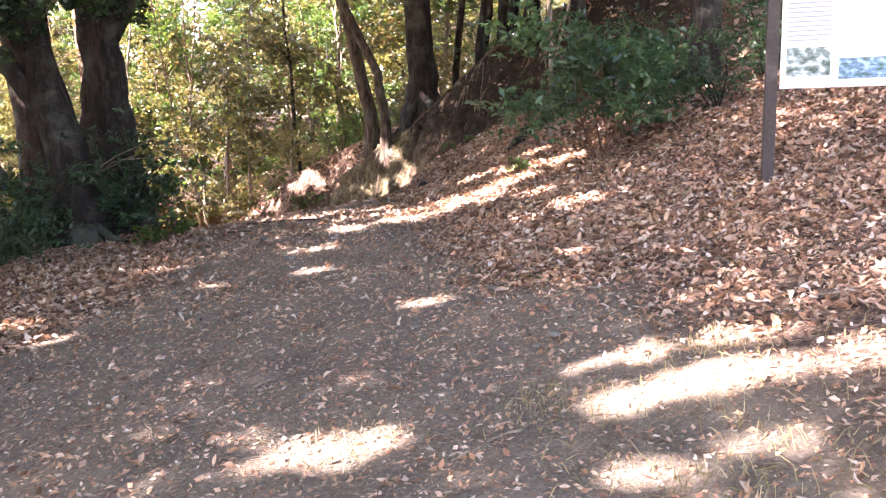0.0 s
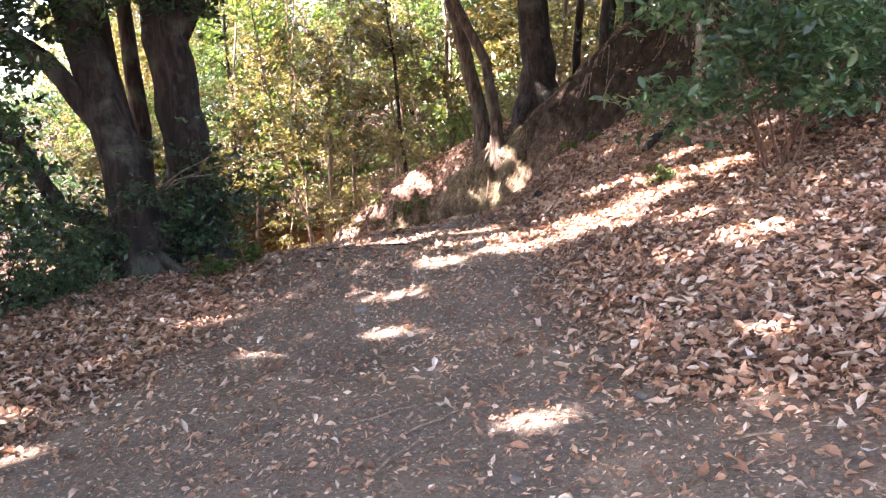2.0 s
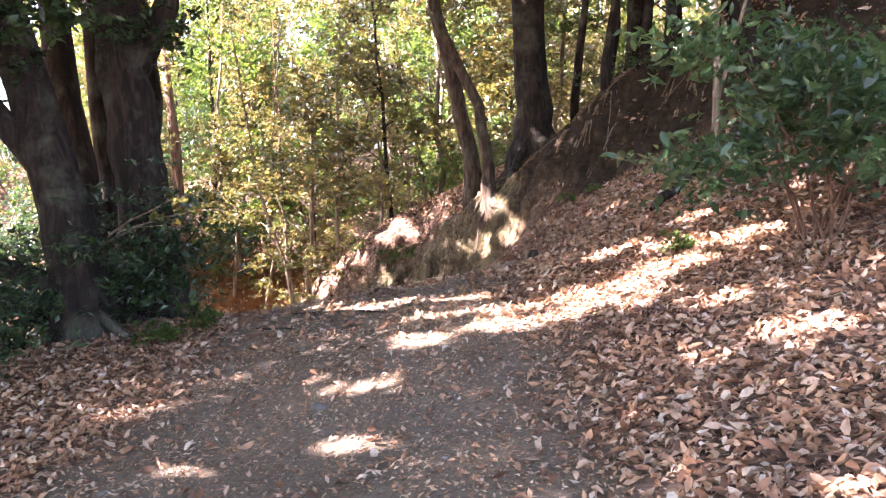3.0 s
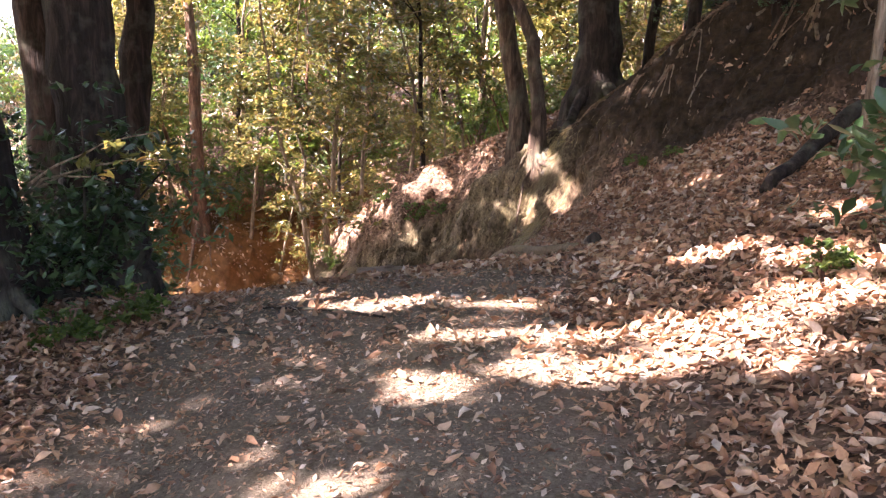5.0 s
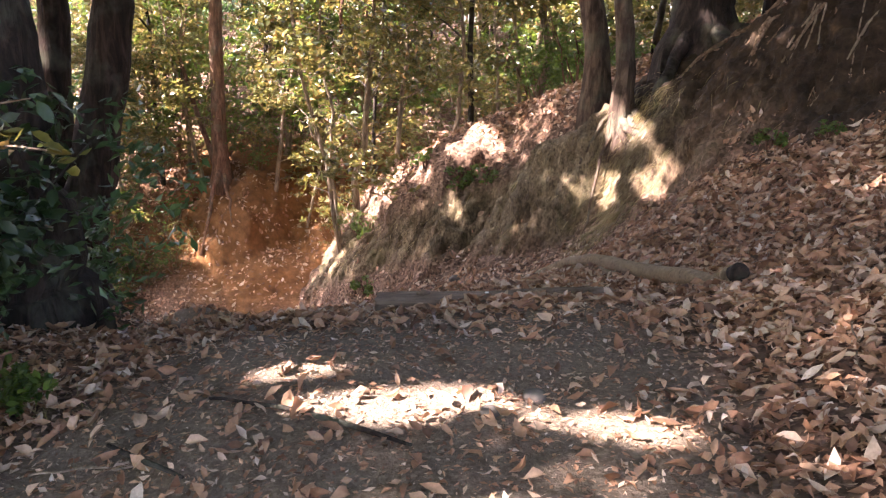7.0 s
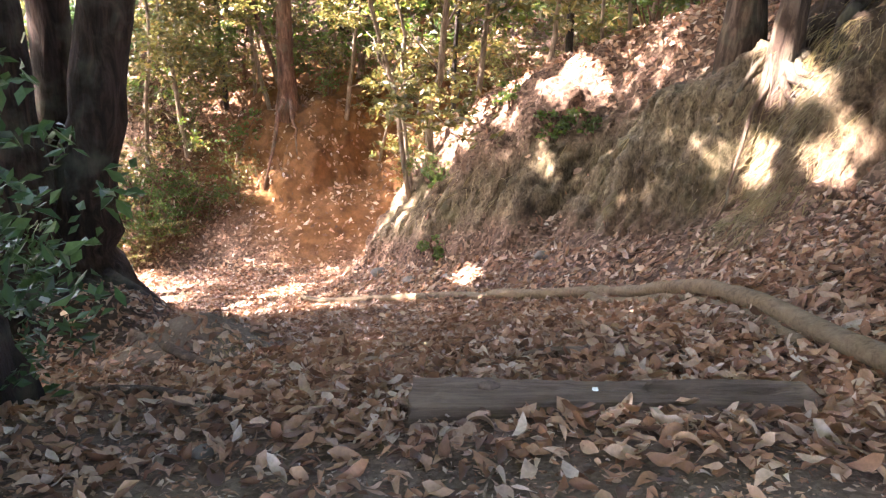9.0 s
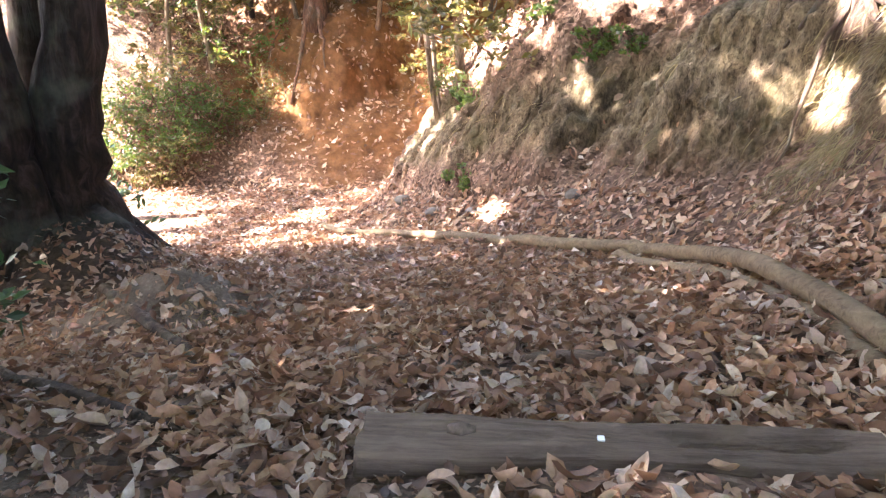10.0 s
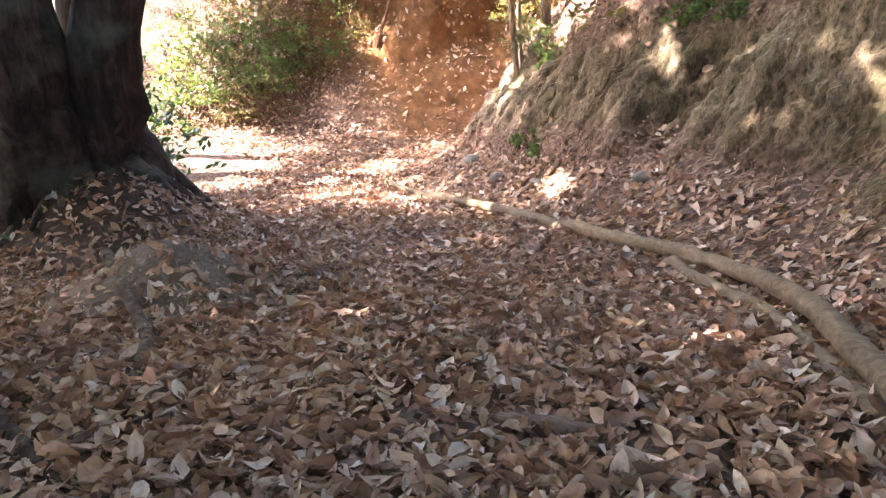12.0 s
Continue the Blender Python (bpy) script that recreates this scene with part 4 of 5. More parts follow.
    path_edge_shrubs = [(-5.3, 11.5, 2, 0.9), (-4.9, 11.1, 2, 0.8), (-5.6, 9.2, 2, 1), (-5.9, 9.95, 2, 1), (-6.4, 9.2, 2, 1.2), (-6, 8, 2, 1), (-7.4, 8.6, 2, 1.3), (-8.2, 10.4, 0, 1.5), (-8.8, 12, 2, 1.5), (-10, 11, 0, 1.8), (-10.5, 13.5, 2, 1.8), (-12, 15, 0, 1.8), (-12.5, 12.5, 0, 2.2), (-14.5, 15.5, 0, 2.2), (-12.2, 21.4, 1, 1), (-11.6, 23.4, 0, 1), (-6.3, 8.4, 0, 1)]
    slope_shrubs = [(-5.8, 7, 2, 0.8), (-7.3, 9.6, 2, 1.1), (-6.6, 11.2, 0, 1), (-5.2, 8.2, 2, 0.8), (-6.9, 7.4, 2, 1.2), (-7.9, 11.5, 2, 1.2), (-8.6, 13.2, 0, 1.1), (-9.2, 14.6, 2, 1.3), (-8.9, 13.7, 2, 1), (-9.9, 15.7, 2, 1.4), (-8.3, 12.7, 2, 0.9), (-10.5, 14.8, 2, 1.6), (-9.6, 15.2, 1, 1.1), (-10.8, 17, 0, 1.1), (-9, 9.5, 0, 1.4)]
    for x, y, k, s in gully_shrubs + far_bank_shrubs + path_edge_shrubs + slope_shrubs:
        put(low, k, x, y, s)
    count = 0
    while count < 75:
        x, y = rnd.uniform(-30, -11), rnd.uniform(16, 36)
        q, q2, dl = sides(x, y)
        if (q2 > 1.0 or dl > 1.0) and not any(in_sunbeam(x, y, ground_z(x, y) + zz, 1.2) for zz in (1.0, 2.5)):
            put(low, rnd.randrange(3), x, y, rnd.uniform(1.3, 2.3))
            count += 1
    # slim stems at the lip of the gully and behind the ledge
    for x, y, k, s in ((-5.75, 20.2, 4, 1.05), (-5.2, 21.0, 0, 0.9), (-3.6, 19.9, 1, 0.8), (-2.6, 20.6, 4, 1.1), (-6.6, 23.4, 1, 0.9), (-9.6, 25.6, 4, 1.2), (-12.2, 24.2, 1, 1.0), (-13.2, 22.6, 0, 1.0), (-12.4, 23.0, 4, 0.9), (-11.7, 24.6, 0, 0.9), (-13.4, 24.0, 4, 1.1), (-13.0, 25.2, 0, 1.0), (-9.4, 24.6, 4, 0.8)):
        put(kinds, k, x, y, s)


plant_out()


def lip_stem(pts, r, seed, leaves=True):
    """A thin pale leaning stem with crooked side twigs at the lip of the gully."""
    rnd = random.Random(seed)
    x, y, _ = pts[0]
    base = Vector((x, y, ground_z(x, y)))
    ob = thing("leaning_sapling", None, base, "thin pale leaning sapling with crooked twigs at the gully lip", "sapling", "saplings at the gully lip")
    line = [Vector((0, 0, -0.2))] + [Vector(p) - base for p in pts[1:]]
    top = line[-1] + (line[-1] - line[-2]) * 2.2
    line.append(top)
    fine, rad = [], []
    for k, (a, b) in enumerate(zip(line[:-1], line[1:])):
        for j in range(4):
            fine.append(a.lerp(b, j / 4) + Vector((rnd.uniform(-0.02, 0.02), rnd.uniform(-0.02, 0.02), 0)))
            rad.append(r * (1 - 0.6 * (k + j / 4) / (len(line) - 1)))
    fine.append(top)
    rad.append(r * 0.35)
    sh = Shape()
    sh.tube(fine, rad, 7, 0.08, seed)
    part("trunk", sh.mesh("trunk", mat_bark_pale), ob)
    clumps = []
    for k in range(7):
        p = fine[rnd.randrange(4, len(fine) - 2)]
        a = rnd.uniform(0, 6.283)
        end = p + Vector((math.cos(a) * rnd.uniform(0.3, 0.9), math.sin(a) * rnd.uniform(0.2, 0.5), rnd.uniform(0.0, 0.7)))
        sh = Shape()
        sh.tube(bend(p, end, 5, 0.08, 0.07, seed + k), [r * 0.45, r * 0.4, r * 0.33, r * 0.27, r * 0.2, r * 0.1], 5)
        part("branch", sh.mesh("branch", mat_bark_pale), ob)
        clumps.append((end.x, end.y, end.z, rnd.uniform(0.2, 0.4)))
    if leaves:
        part("foliage", crown_mesh("foliage", clumps, 520, 0.09, mat_bright, seed), ob)


lip_stem([(-5.82, 19.88, -1.71), (-6.1, 19.77, -0.56), (-6.37, 19.66, 0.38), (-6.54, 19.58, 1.3), (-6.65, 19.53, 2.34)], 0.045, 501)
lip_stem([(-5.9, 20.14, -1.73), (-6.13, 20.08, -0.81), (-6.09, 20.1, 0.18), (-6.36, 19.99, 1.21), (-6.24, 20.04, 2.39)], 0.035, 502)
lip_stem([(-3.85, 19.66, -0.13), (-3.76, 19.68, 0.65), (-3.75, 19.68, 1.43), (-3.8, 19.67, 1.94), (-3.98, 19.62, 2.6)], 0.04, 503)
lip_stem([(-3.34, 20.99, 0.39), (-3.44, 20.97, 1.25), (-3.57, 20.94, 2.17)], 0.03, 504)
lip_stem([(-2.88, 20.55, 0.5), (-3.04, 20.53, 1.46), (-3.2, 20.5, 2.43)], 0.035, 505)
lip_stem([(-8.6, 24.6, -1.8), (-8.1, 24.7, -1.0), (-7.7, 24.8, 0.1)], 0.03, 506, False)
lip_stem([(-11.1, 24.3, -1.8), (-11.5, 24.2, -0.7), (-11.8, 24.2, 0.6)], 0.05, 507)


# ---------------------------------------------------------------- canopy added to shade the walk
def canopy_trees():
    """Added tall trees on the left whose joined crowns leave the sunny spots open."""
    rnd = random.Random(5)
    # homes stand mostly out of view; the crowns are placed to shape the sunlight
    homes = [(-7.2, -3.5), (-9.5, 1.0), (-6.6, 4.2), (-10.5, 5.5), (-8.2, 8.6), (-12.5, 9.5), (-10.2, 12.6), (-14.5, 13.0), (-13.0, 16.0), (-12.0, -1.5), (-14.0, 3.5), (-17.0, 9.0), (-17.5, 15.0), (-5.2, -7.0)]
    crowns = {h: [] for h in homes}
    spots = [(gx + rnd.uniform(-0.55, 0.55), gy + rnd.uniform(-0.55, 0.55), z + rnd.uniform(-0.5, 0.5), rnd.uniform(0.55, 0.95))
             for gx in np.arange(-14.5, 5.5, 1.15) for gy in np.arange(-1.5, 24.5, 1.15) for z in (6.3, 7.6, 8.9, 10.2)]
    spots += [(x + rnd.uniform(-0.4, 0.4), y + rnd.uniform(-0.4, 0.4), z + rnd.uniform(-0.4, 0.4), rnd.uniform(0.5, 0.85))
              for x in np.arange(-6.5, 4.5, 0.85) for y in np.arange(10.5, 20.5, 0.85) for z in (5.9, 7.0, 8.2, 9.4)
              if -0.9 < float(behind_line(np.array([x]), np.array([y]), CLIFF)[0]) < (4.2 if x > -1.5 else 0.15)]
    spots += [(x + rnd.uniform(-0.5, 0.5), y + rnd.uniform(-0.5, 0.5), z + rnd.uniform(-0.4, 0.4), rnd.uniform(0.55, 0.9))
              for x in np.arange(-5.5, 4.5, 1.1) for y in np.arange(0.0, 16.0, 1.1) for z in (5.8, 7.2, 9.6)]
    spots += [(x + rnd.uniform(-0.3, 0.3), y + rnd.uniform(-0.3, 0.3), z + rnd.uniform(-0.3, 0.3), rnd.uniform(0.45, 0.65))
              for x in np.arange(-6.3, 0.3, 0.65) for y in np.arange(13.5, 20.0, 0.65) for z in (5.6, 7.4, 8.8)
              if -0.8 < float(behind_line(np.array([x]), np.array([y]), CLIFF)[0]) < 0.3]
    spots += [(x + rnd.uniform(-0.25, 0.25), y + rnd.uniform(-0.25, 0.25), z + rnd.uniform(-0.3, 0.3), rnd.uniform(0.4, 0.6))
              for x0, x1, y0, y1 in ((-7.5, -2.4, 11.0, 14.8), (-10.5, -8.0, 22.2, 25.0), (-0.6, 2.6, 10.8, 15.0)) for x in np.arange(x0, x1, 0.55) for y in np.arange(y0, y1, 0.55) for z in (6.4, 8.0)]
    # close-set leaves up the sun's rays, added to shade the face of the bank
    for (ax, ay), (bx, by) in zip(CLIFF[2:8], CLIFF[3:9]):
        n = max(2, int(math.hypot(bx - ax, by - ay) / 0.34))
        for i in range(n):
            for off in np.arange(-0.7, 2.4 if ay < 15 else 0.75, 0.34):
                ln = math.hypot(bx - ax, by - ay)
                x, y = ax + (bx - ax) * i / n + (by - ay) / ln * off, ay + (by - ay) * i / n - (bx - ax) / ln * off
                for z in (5.8, 7.2, 8.6):
                    spots.append((x + rnd.uniform(-0.15, 0.15), y + rnd.uniform(-0.15, 0.15), z + rnd.uniform(0, 1.2), rnd.uniform(0.32, 0.42)))
    lands = terrain(np.array([k[0] for k in spots]), np.array([k[1] for k in spots]))[0]
    for (x, y, z, r), g in zip(spots, lands):
        u = (z - g) / SUN_DIR.z
        cx, cy = x + SUN_DIR.x * u, y + SUN_DIR.y * u
        if (y - x > 36 and not (-10.6 < x < -7.8)) or (24 < y - x < 31 and rnd.random() < 0.2):
            continue
        home = min(homes, key=lambda h: (h[0] - cx) ** 2 + (h[1] - cy) ** 2)
        crowns[home].append((cx, cy, z, r))
    for i, (h, clumps) in enumerate(crowns.items()):
        z = ground_z(*h)
        local = [(x - h[0], y - h[1], zz - z, r) for x, y, zz, r in clumps]
        ob = tree_big("tall_tree", h, [[(0, 0, -0.4, 0.20), (rnd.uniform(-0.2, 0.2), 0.1, 3.0, 0.17), (rnd.uniform(-0.3, 0.3), 0.2, 7.5 - z, 0.13), (0, 0, 10.5 - z, 0.05)]],
                      "tall evergreen tree added to shade the path", mat_bark, 1.5, seed=40 + i, sides=10, group="trees that shade the path")
        for k, c in enumerate(local[::9]):
            br = Shape()
            br.tube(bend((0, 0, c[2] - 1.0 - 0.12 * math.hypot(c[0], c[1])), (c[0], c[1], c[2] - 0.1), 5, 0.2, 0.1, k), [0.05, 0.045, 0.035, 0.03, 0.02, 0.01], 5)
            part("branch", br.mesh("branch", mat_bark), ob)
        part("crown", crown_mesh("crown", local, 330, 0.17, mat_green, 60 + i, aspect=0.5, origin=(h[0], h[1], z)), ob)


canopy_trees()


def right_canopy():
    """Mostly unseen evergreens, added uphill and behind to close the sky over the slope."""
    rnd = random.Random(9)
    for i, (x, y) in enumerate(((5.5, 1.0), (8.5, 5.5), (7.0, 9.5), (3.8, -5.0), (10.5, 0.5), (-1.5, -7.5), (11.0, 11.5), (3.2, 14.6), (4.8, 12.2), (1.4, 17.6), (5.8, 15.4), (3.4, 10.6))):
        z = ground_z(x, y)
        crown = clump_ring(-1.2, 0.3, 7.2, 3.3, 2.6, 52, 0.8, 70 + i)
        ob = tree_big("tall_tree", (x, y), [[(0, 0, -0.4, 0.19), (0.1, 0.1, 3.0, 0.16), (-0.2, 0.2, 6.0, 0.12), (-0.6, 0.2, 8.3, 0.05)]], "tall evergreen tree added to shade the slope", mat_bark, 1.5, crown=crown, per=300, leaf=0.17, seed=80 + i, sides=10, group="trees that shade the path")
        for k, c in enumerate(crown[::6]):
            br = Shape()
            br.tube(bend((-0.1, 0.15, c[2] - 1.2), (c[0], c[1], c[2] - 0.1), 5, 0.2, 0.1, k), [0.05, 0.045, 0.035, 0.03, 0.02, 0.01], 5)
            part("branch", br.mesh("branch", mat_bark), ob)


right_canopy()


def far_wood():
    """The closed wood further off, as one mass of leaves."""
    rs = np.random.RandomState(21)
    n = 60000
    a = rs.uniform(radians(-33), radians(100), n)
    d = rs.uniform(40, 62, n)
    x, y = -1 - np.sin(a) * d * -1, np.cos(a) * d
    tuft = np.stack((np.floor(x / 2.2), np.floor(y / 2.2)), 1)
    top = 7 + 6 * hash2(tuft[:, 0], tuft[:, 1], 5)
    h = terrain(x, y)[0]
    pos = np.column_stack((x, y, h + top * rs.uniform(0.02, 1.0, n) ** 0.8))
    nor = rs.normal(size=(n, 3)) * 0.8 + np.array([0, 0, 0.8])
    length = rs.uniform(0.25, 0.5, n)
    v, f, s = leaf_arrays(pos, nor, length, length * 0.55, rs, False)
    tagged(new("far_wood", mesh_from("far_wood", v, f, s, mat_bright, False)), "distant wood of sunlit green trees", "wood", kind="stuff")


far_wood()

# bush with glossy leaves on the slope
def big_bush(x, y):
    rnd = random.Random(12)
    ob = thing("evergreen_bush", None, (x, y, ground_z(x, y)), "spreading glossy-leaved evergreen bush on the leafy slope", "bush")
    tiers = []
    for k in range(9):
        a = k * 0.74
        reach, top = rnd.uniform(0.45, 1.05), rnd.uniform(0.75, 1.65)
        end = Vector((math.cos(a) * reach, math.sin(a) * reach, top))
        st = Shape()
        st.tube(bend((rnd.uniform(-0.12, 0.12), rnd.uniform(-0.12, 0.12), -0.15), end, 6, 0.18, 0.05, k), [0.012, 0.011, 0.010, 0.009, 0.007, 0.005, 0.003], 6)
        part("stem", st.mesh("stem", mat_bark_red), ob)
        for _ in range(5):
            u = rnd.uniform(0.55, 1.15)
            tiers.append((end.x * u + rnd.uniform(-0.25, 0.25), end.y * u + rnd.uniform(-0.25, 0.25), max(0.48, end.z * (0.38 + 0.55 * u) + rnd.uniform(-0.2, 0.1)), rnd.uniform(0.22, 0.42)))
    part("foliage", crown_mesh("foliage", tiers, 1000, 0.10, mat_gloss, 14, True, aspect=0.36), ob)


big_bush(1.70, 8.68)


def bank_top():
    """Dense evergreens added on the bank to keep its face in deep shade."""
    src = slender_tree(140, 7.0, mat_bark, mat_dark, 0.42, 1100, 0.15)
    tagged(src, "dense dark evergreen tree added to shade the wooded slope")
    src["group"] = "dark trees on the slopes"
    low = shrub(203, mat_bark, mat_dark, 1.0, "dark evergreen shrub on the bank", per=700)
    first = True
    for x, y, s in ((2.3, 13.2, 1.0), (3.2, 15.3, 1.1), (1.3, 15.6, 0.95), (4.6, 12.6, 1.1), (1.6, 18.2, 1.1), (5.2, 16.2, 1.2), (3.6, 10.9, 0.9), (6.6, 11.2, 1.1), (2.9, 17.4, 1.0), (0.7, 15.1, 0.95), (1.5, 14.5, 1.0), (2.3, 14.0, 1.05), (0.3, 16.6, 1.0), (3.3, 13.1, 1.0), (1.9, 16.4, 1.1), (4.2, 14.2, 1.1), (0.9, 17.8, 1.1)):
        m = pose(x, y, ground_z(x, y) - 0.03, 0, 0, 83 * x) @ Matrix.Scale(s, 4)
        (src if first else copy_thing(src, pose(0, 0, 0))).matrix_basis = m
        first = False
    # unseen trees on the left, added to cut the low skylight on the bank
    for x, y, s in ((-8.5, -4.0, 1.0), (-9.5, -1.5, 1.1), (-8.8, 1.0, 1.0), (-10.2, 3.2, 1.1), (-9.4, 5.6, 1.0), (-11.5, 0.5, 1.2), (-12.0, 5.0, 1.2), (-6.5, -6.0, 1.0)):
        copy_thing(src, pose(0, 0, 0)).matrix_basis = pose(x, y, ground_z(x, y) - 0.03, 0, 0, 61 * x) @ Matrix.Scale(s, 4)
    first = True
    for x, y, s in ((3.2, 9.3, 0.7), (4.0, 9.9, 0.9), (5.0, 9.0, 0.8), (3.4, 11.6, 0.9), (4.8, 10.8, 1.0), (6.2, 9.6, 1.0), (1.6, 14.4, 0.5), (0.9, 16.2, 0.6)):
        m = pose(x, y, ground_z(x, y) - 0.03, 0, 0, 57 * x) @ Matrix.Scale(s, 4)
        (low if first else copy_thing(low, pose(0, 0, 0))).matrix_basis = m
        first = False


bank_top()

# ---------------------------------------------------------------- sign board
def sign():
    x0, y0 = 2.62, 6.42
    z = ground_z(x0, y0)
    ob = thing("information_sign", None, (x0, y0, z), "white printed information board on two dark posts", "sign")
    ob.rotation_euler = (0, 0, radians(-14))
    for dx in (0.0, 1.25):
        sh = Shape()
        sh.box((dx - 0.045, -0.03, -0.5), (dx + 0.045, 0.03, 1.75))
        part("post", sh.mesh("post", mat_post, False), ob)
    sh = Shape()
    sh.box((0.06, -0.045, 0.74), (1.19, -0.032, 1.62))
    board = part("board", sh.mesh("board", mat_board, False), ob, "white board with text and photographs")
    for nm, lo, hi, mt in (("photograph", (0.10, 0.83), (0.42, 1.05), mat_photo_a), ("photograph", (0.48, 0.80), (0.84, 0.96), mat_photo_b), ("photograph", (0.88, 0.80), (1.15, 0.96), mat_photo_b)):
        sh = Shape()
        sh.box((lo[0], -0.049, lo[1]), (hi[0], -0.0455, hi[1]))
        part(nm, sh.mesh(nm, mt, False), board)
    for i in range(9):
        sh = Shape()
        zz = 1.10 + i * 0.035
        sh.box((0.10, -0.048, zz), (0.10 + 0.32 * (0.7 if i == 0 else 1), -0.0455, zz + 0.012))
        part("text_line", sh.mesh("text_line", mat_ink, False), board)


sign()


# ---------------------------------------------------------------- wood lying about
def pole(name, pts, radii, label, mat, seed=0, category="pole", sawn=False):
    """A pole laid along plan points; each point is (x, y, lift)."""
    x0, y0, _ = pts[0]
    z0 = ground_z(x0, y0)
    fine, rad = [], []
    for (a, b), (ra, rb) in zip(zip(pts[:-1], pts[1:]), zip(radii[:-1], radii[1:])):
        for k in range(6):
            u = k / 6
            x, y, l = (a[i] * (1 - u) + b[i] * u for i in range(3))
            fine.append([x, y, ground_z(x, y) + l])
            rad.append(ra * (1 - u) + rb * u)
    x, y, l = pts[-1]
    fine.append([x, y, ground_z(x, y) + l])
    rad.append(radii[-1])
    zs = [p[2] for p in fine]
    for i in range(1, len(fine) - 1):
        fine[i][2] = sum(zs[max(0, i - 3):i + 4]) / len(zs[max(0, i - 3):i + 4])
    sh = Shape()
    sh.tube([(p[0] - x0, p[1] - y0, p[2] - z0) for p in fine], rad, 10, 0.05, seed)
    ob = thing(name, sh.mesh(name, mat), (x0, y0, z0), label, category)
    if sawn:
        p0, p1 = (Vector((p[0] - x0, p[1] - y0, p[2] - z0)) for p in fine[:2])
        d, r = (p0 - p1).normalized(), radii[0]
        ring, end = Shape(), Shape()
        ring.tube([p0 - d * 0.05, p0 - d * 0.02, p0 + d * 0.006], [r * 1.02, r * 1.07, r * 1.0], 12, 0.03, 3)
        part("peeled_ring", ring.mesh("peeled_ring", mat_bark_pale), ob, "pale freshly peeled ring")
        end.tube([p0 - d * 0.01, p0 + d * 0.07, p0 + d * 0.10], [r * 0.93, r * 0.88, r * 0.5], 12, 0.06, 4)
        part("dark_end", end.mesh("dark_end", mat_bark), ob, "dark rotten end of the pole")
    return ob


pole("edging_pole", [(-0.33, 11.60, 0.06), (-0.74, 12.38, 0.06), (-1.08, 12.90, 0.06), (-1.26, 13.27, 0.07), (-1.45, 13.75, 0.09), (-1.70, 14.27, 0.10), (-1.92, 14.64, 0.09), (-2.2, 14.95, 0.04)], [0.058, 0.054, 0.051, 0.05, 0.048, 0.047, 0.045, 0.04], "peeled thick wooden pole edging the path", mat_pole, 1, sawn=True)
pole("edging_pole", [(-0.95, 12.58, 0.01), (-1.22, 13.05, 0.015), (-1.62, 13.82, 0.02), (-1.92, 14.35, 0.02), (-2.25, 14.80, 0.015)], [0.044, 0.045, 0.042, 0.04, 0.035], "older pole half sunk in leaves beside the path", mat_pole, 2)
pole("edging_pole", [(-1.98, 14.72, 0.07), (-2.38, 15.08, 0.075), (-2.86, 15.39, 0.075), (-3.36, 15.79, 0.075), (-4.50, 16.64, 0.075), (-5.68, 17.39, 0.075), (-6.90, 18.39, 0.075), (-7.15, 18.84, 0.07)], [0.048, 0.05, 0.05, 0.047, 0.044, 0.04, 0.036, 0.03], "long thin pale pole edging the gully path", mat_pole, 3)


def timber_step():
    """A squared old timber across the path, split along its top."""
    a, b = Vector((-2.36, 11.53)), Vector((-0.96, 12.06))
    d = (b - a).normalized()
    n = Vector((-d.y, d.x))
    z0 = 0.03
    ob = thing("timber_step", None, (a.x, a.y, z0), "weathered grey timber step with a long split", "step")
    ob.rotation_euler = (0, radians(-2.2), math.atan2(d.y, d.x))
    length = (b - a).length
    bm = bmesh.new()
    rnd = random.Random(4)
    nx, sec = 40, [(-0.11, -0.14), (-0.115, -0.05), (-0.105, 0.015), (-0.085, 0.035), (-0.03, 0.042), (0.01, 0.040), (0.03, 0.038), (0.075, 0.034), (0.10, 0.01), (0.11, -0.06), (0.105, -0.14)]
    rows = []
    for i in range(nx + 1):
        u = i / nx
        row = []
        for k, (yy, zz) in enumerate(sec):
            crack = (-0.065 if k == 5 else -0.035) * math.exp(-((u - 0.74) / 0.20) ** 2) * (0.7 + 0.3 * math.sin(31 * u)) if k in (5, 6) else 0
            row.append(bm.verts.new((length * u + (0.012 * rnd.uniform(-1, 1)), yy + rnd.uniform(-0.004, 0.004), zz * (1 - 0.1 * u) + 0.006 * math.sin(9 * u + k) + crack + rnd.uniform(-0.003, 0.003))))
        rows.append(row)
    for i in range(nx):
        for k in range(len(sec) - 1):
            bm.faces.new((rows[i][k], rows[i + 1][k], rows[i + 1][k + 1], rows[i][k + 1]))
    bm.faces.new(rows[0])
    bm.faces.new(rows[-1][::-1])
    me = bpy.data.meshes.new("beam")
    bmesh.ops.recalc_face_normals(bm, faces=bm.faces)
    bm.to_mesh(me)
    bm.free()
    me.materials.append(mat_timber)
    part("beam", me, ob)
    sh = Shape()
    sh.tube([(0.25, 0.005, 0.046), (0.29, 0.0, 0.0485), (0.33, 0.005, 0.046)], [0.012, 0.02, 0.010], 9, 0.2, 2)
    part("knot", sh.mesh("knot", mat_endgrain), ob, "dark knot in the wood")
    sh = Shape()
    sh.box((length * 0.45, -0.02, 0.036), (length * 0.45 + 0.02, 0.0, 0.046))
    part("chip", sh.mesh("chip", mat_board, False), ob, "pale chip stuck on the wood")


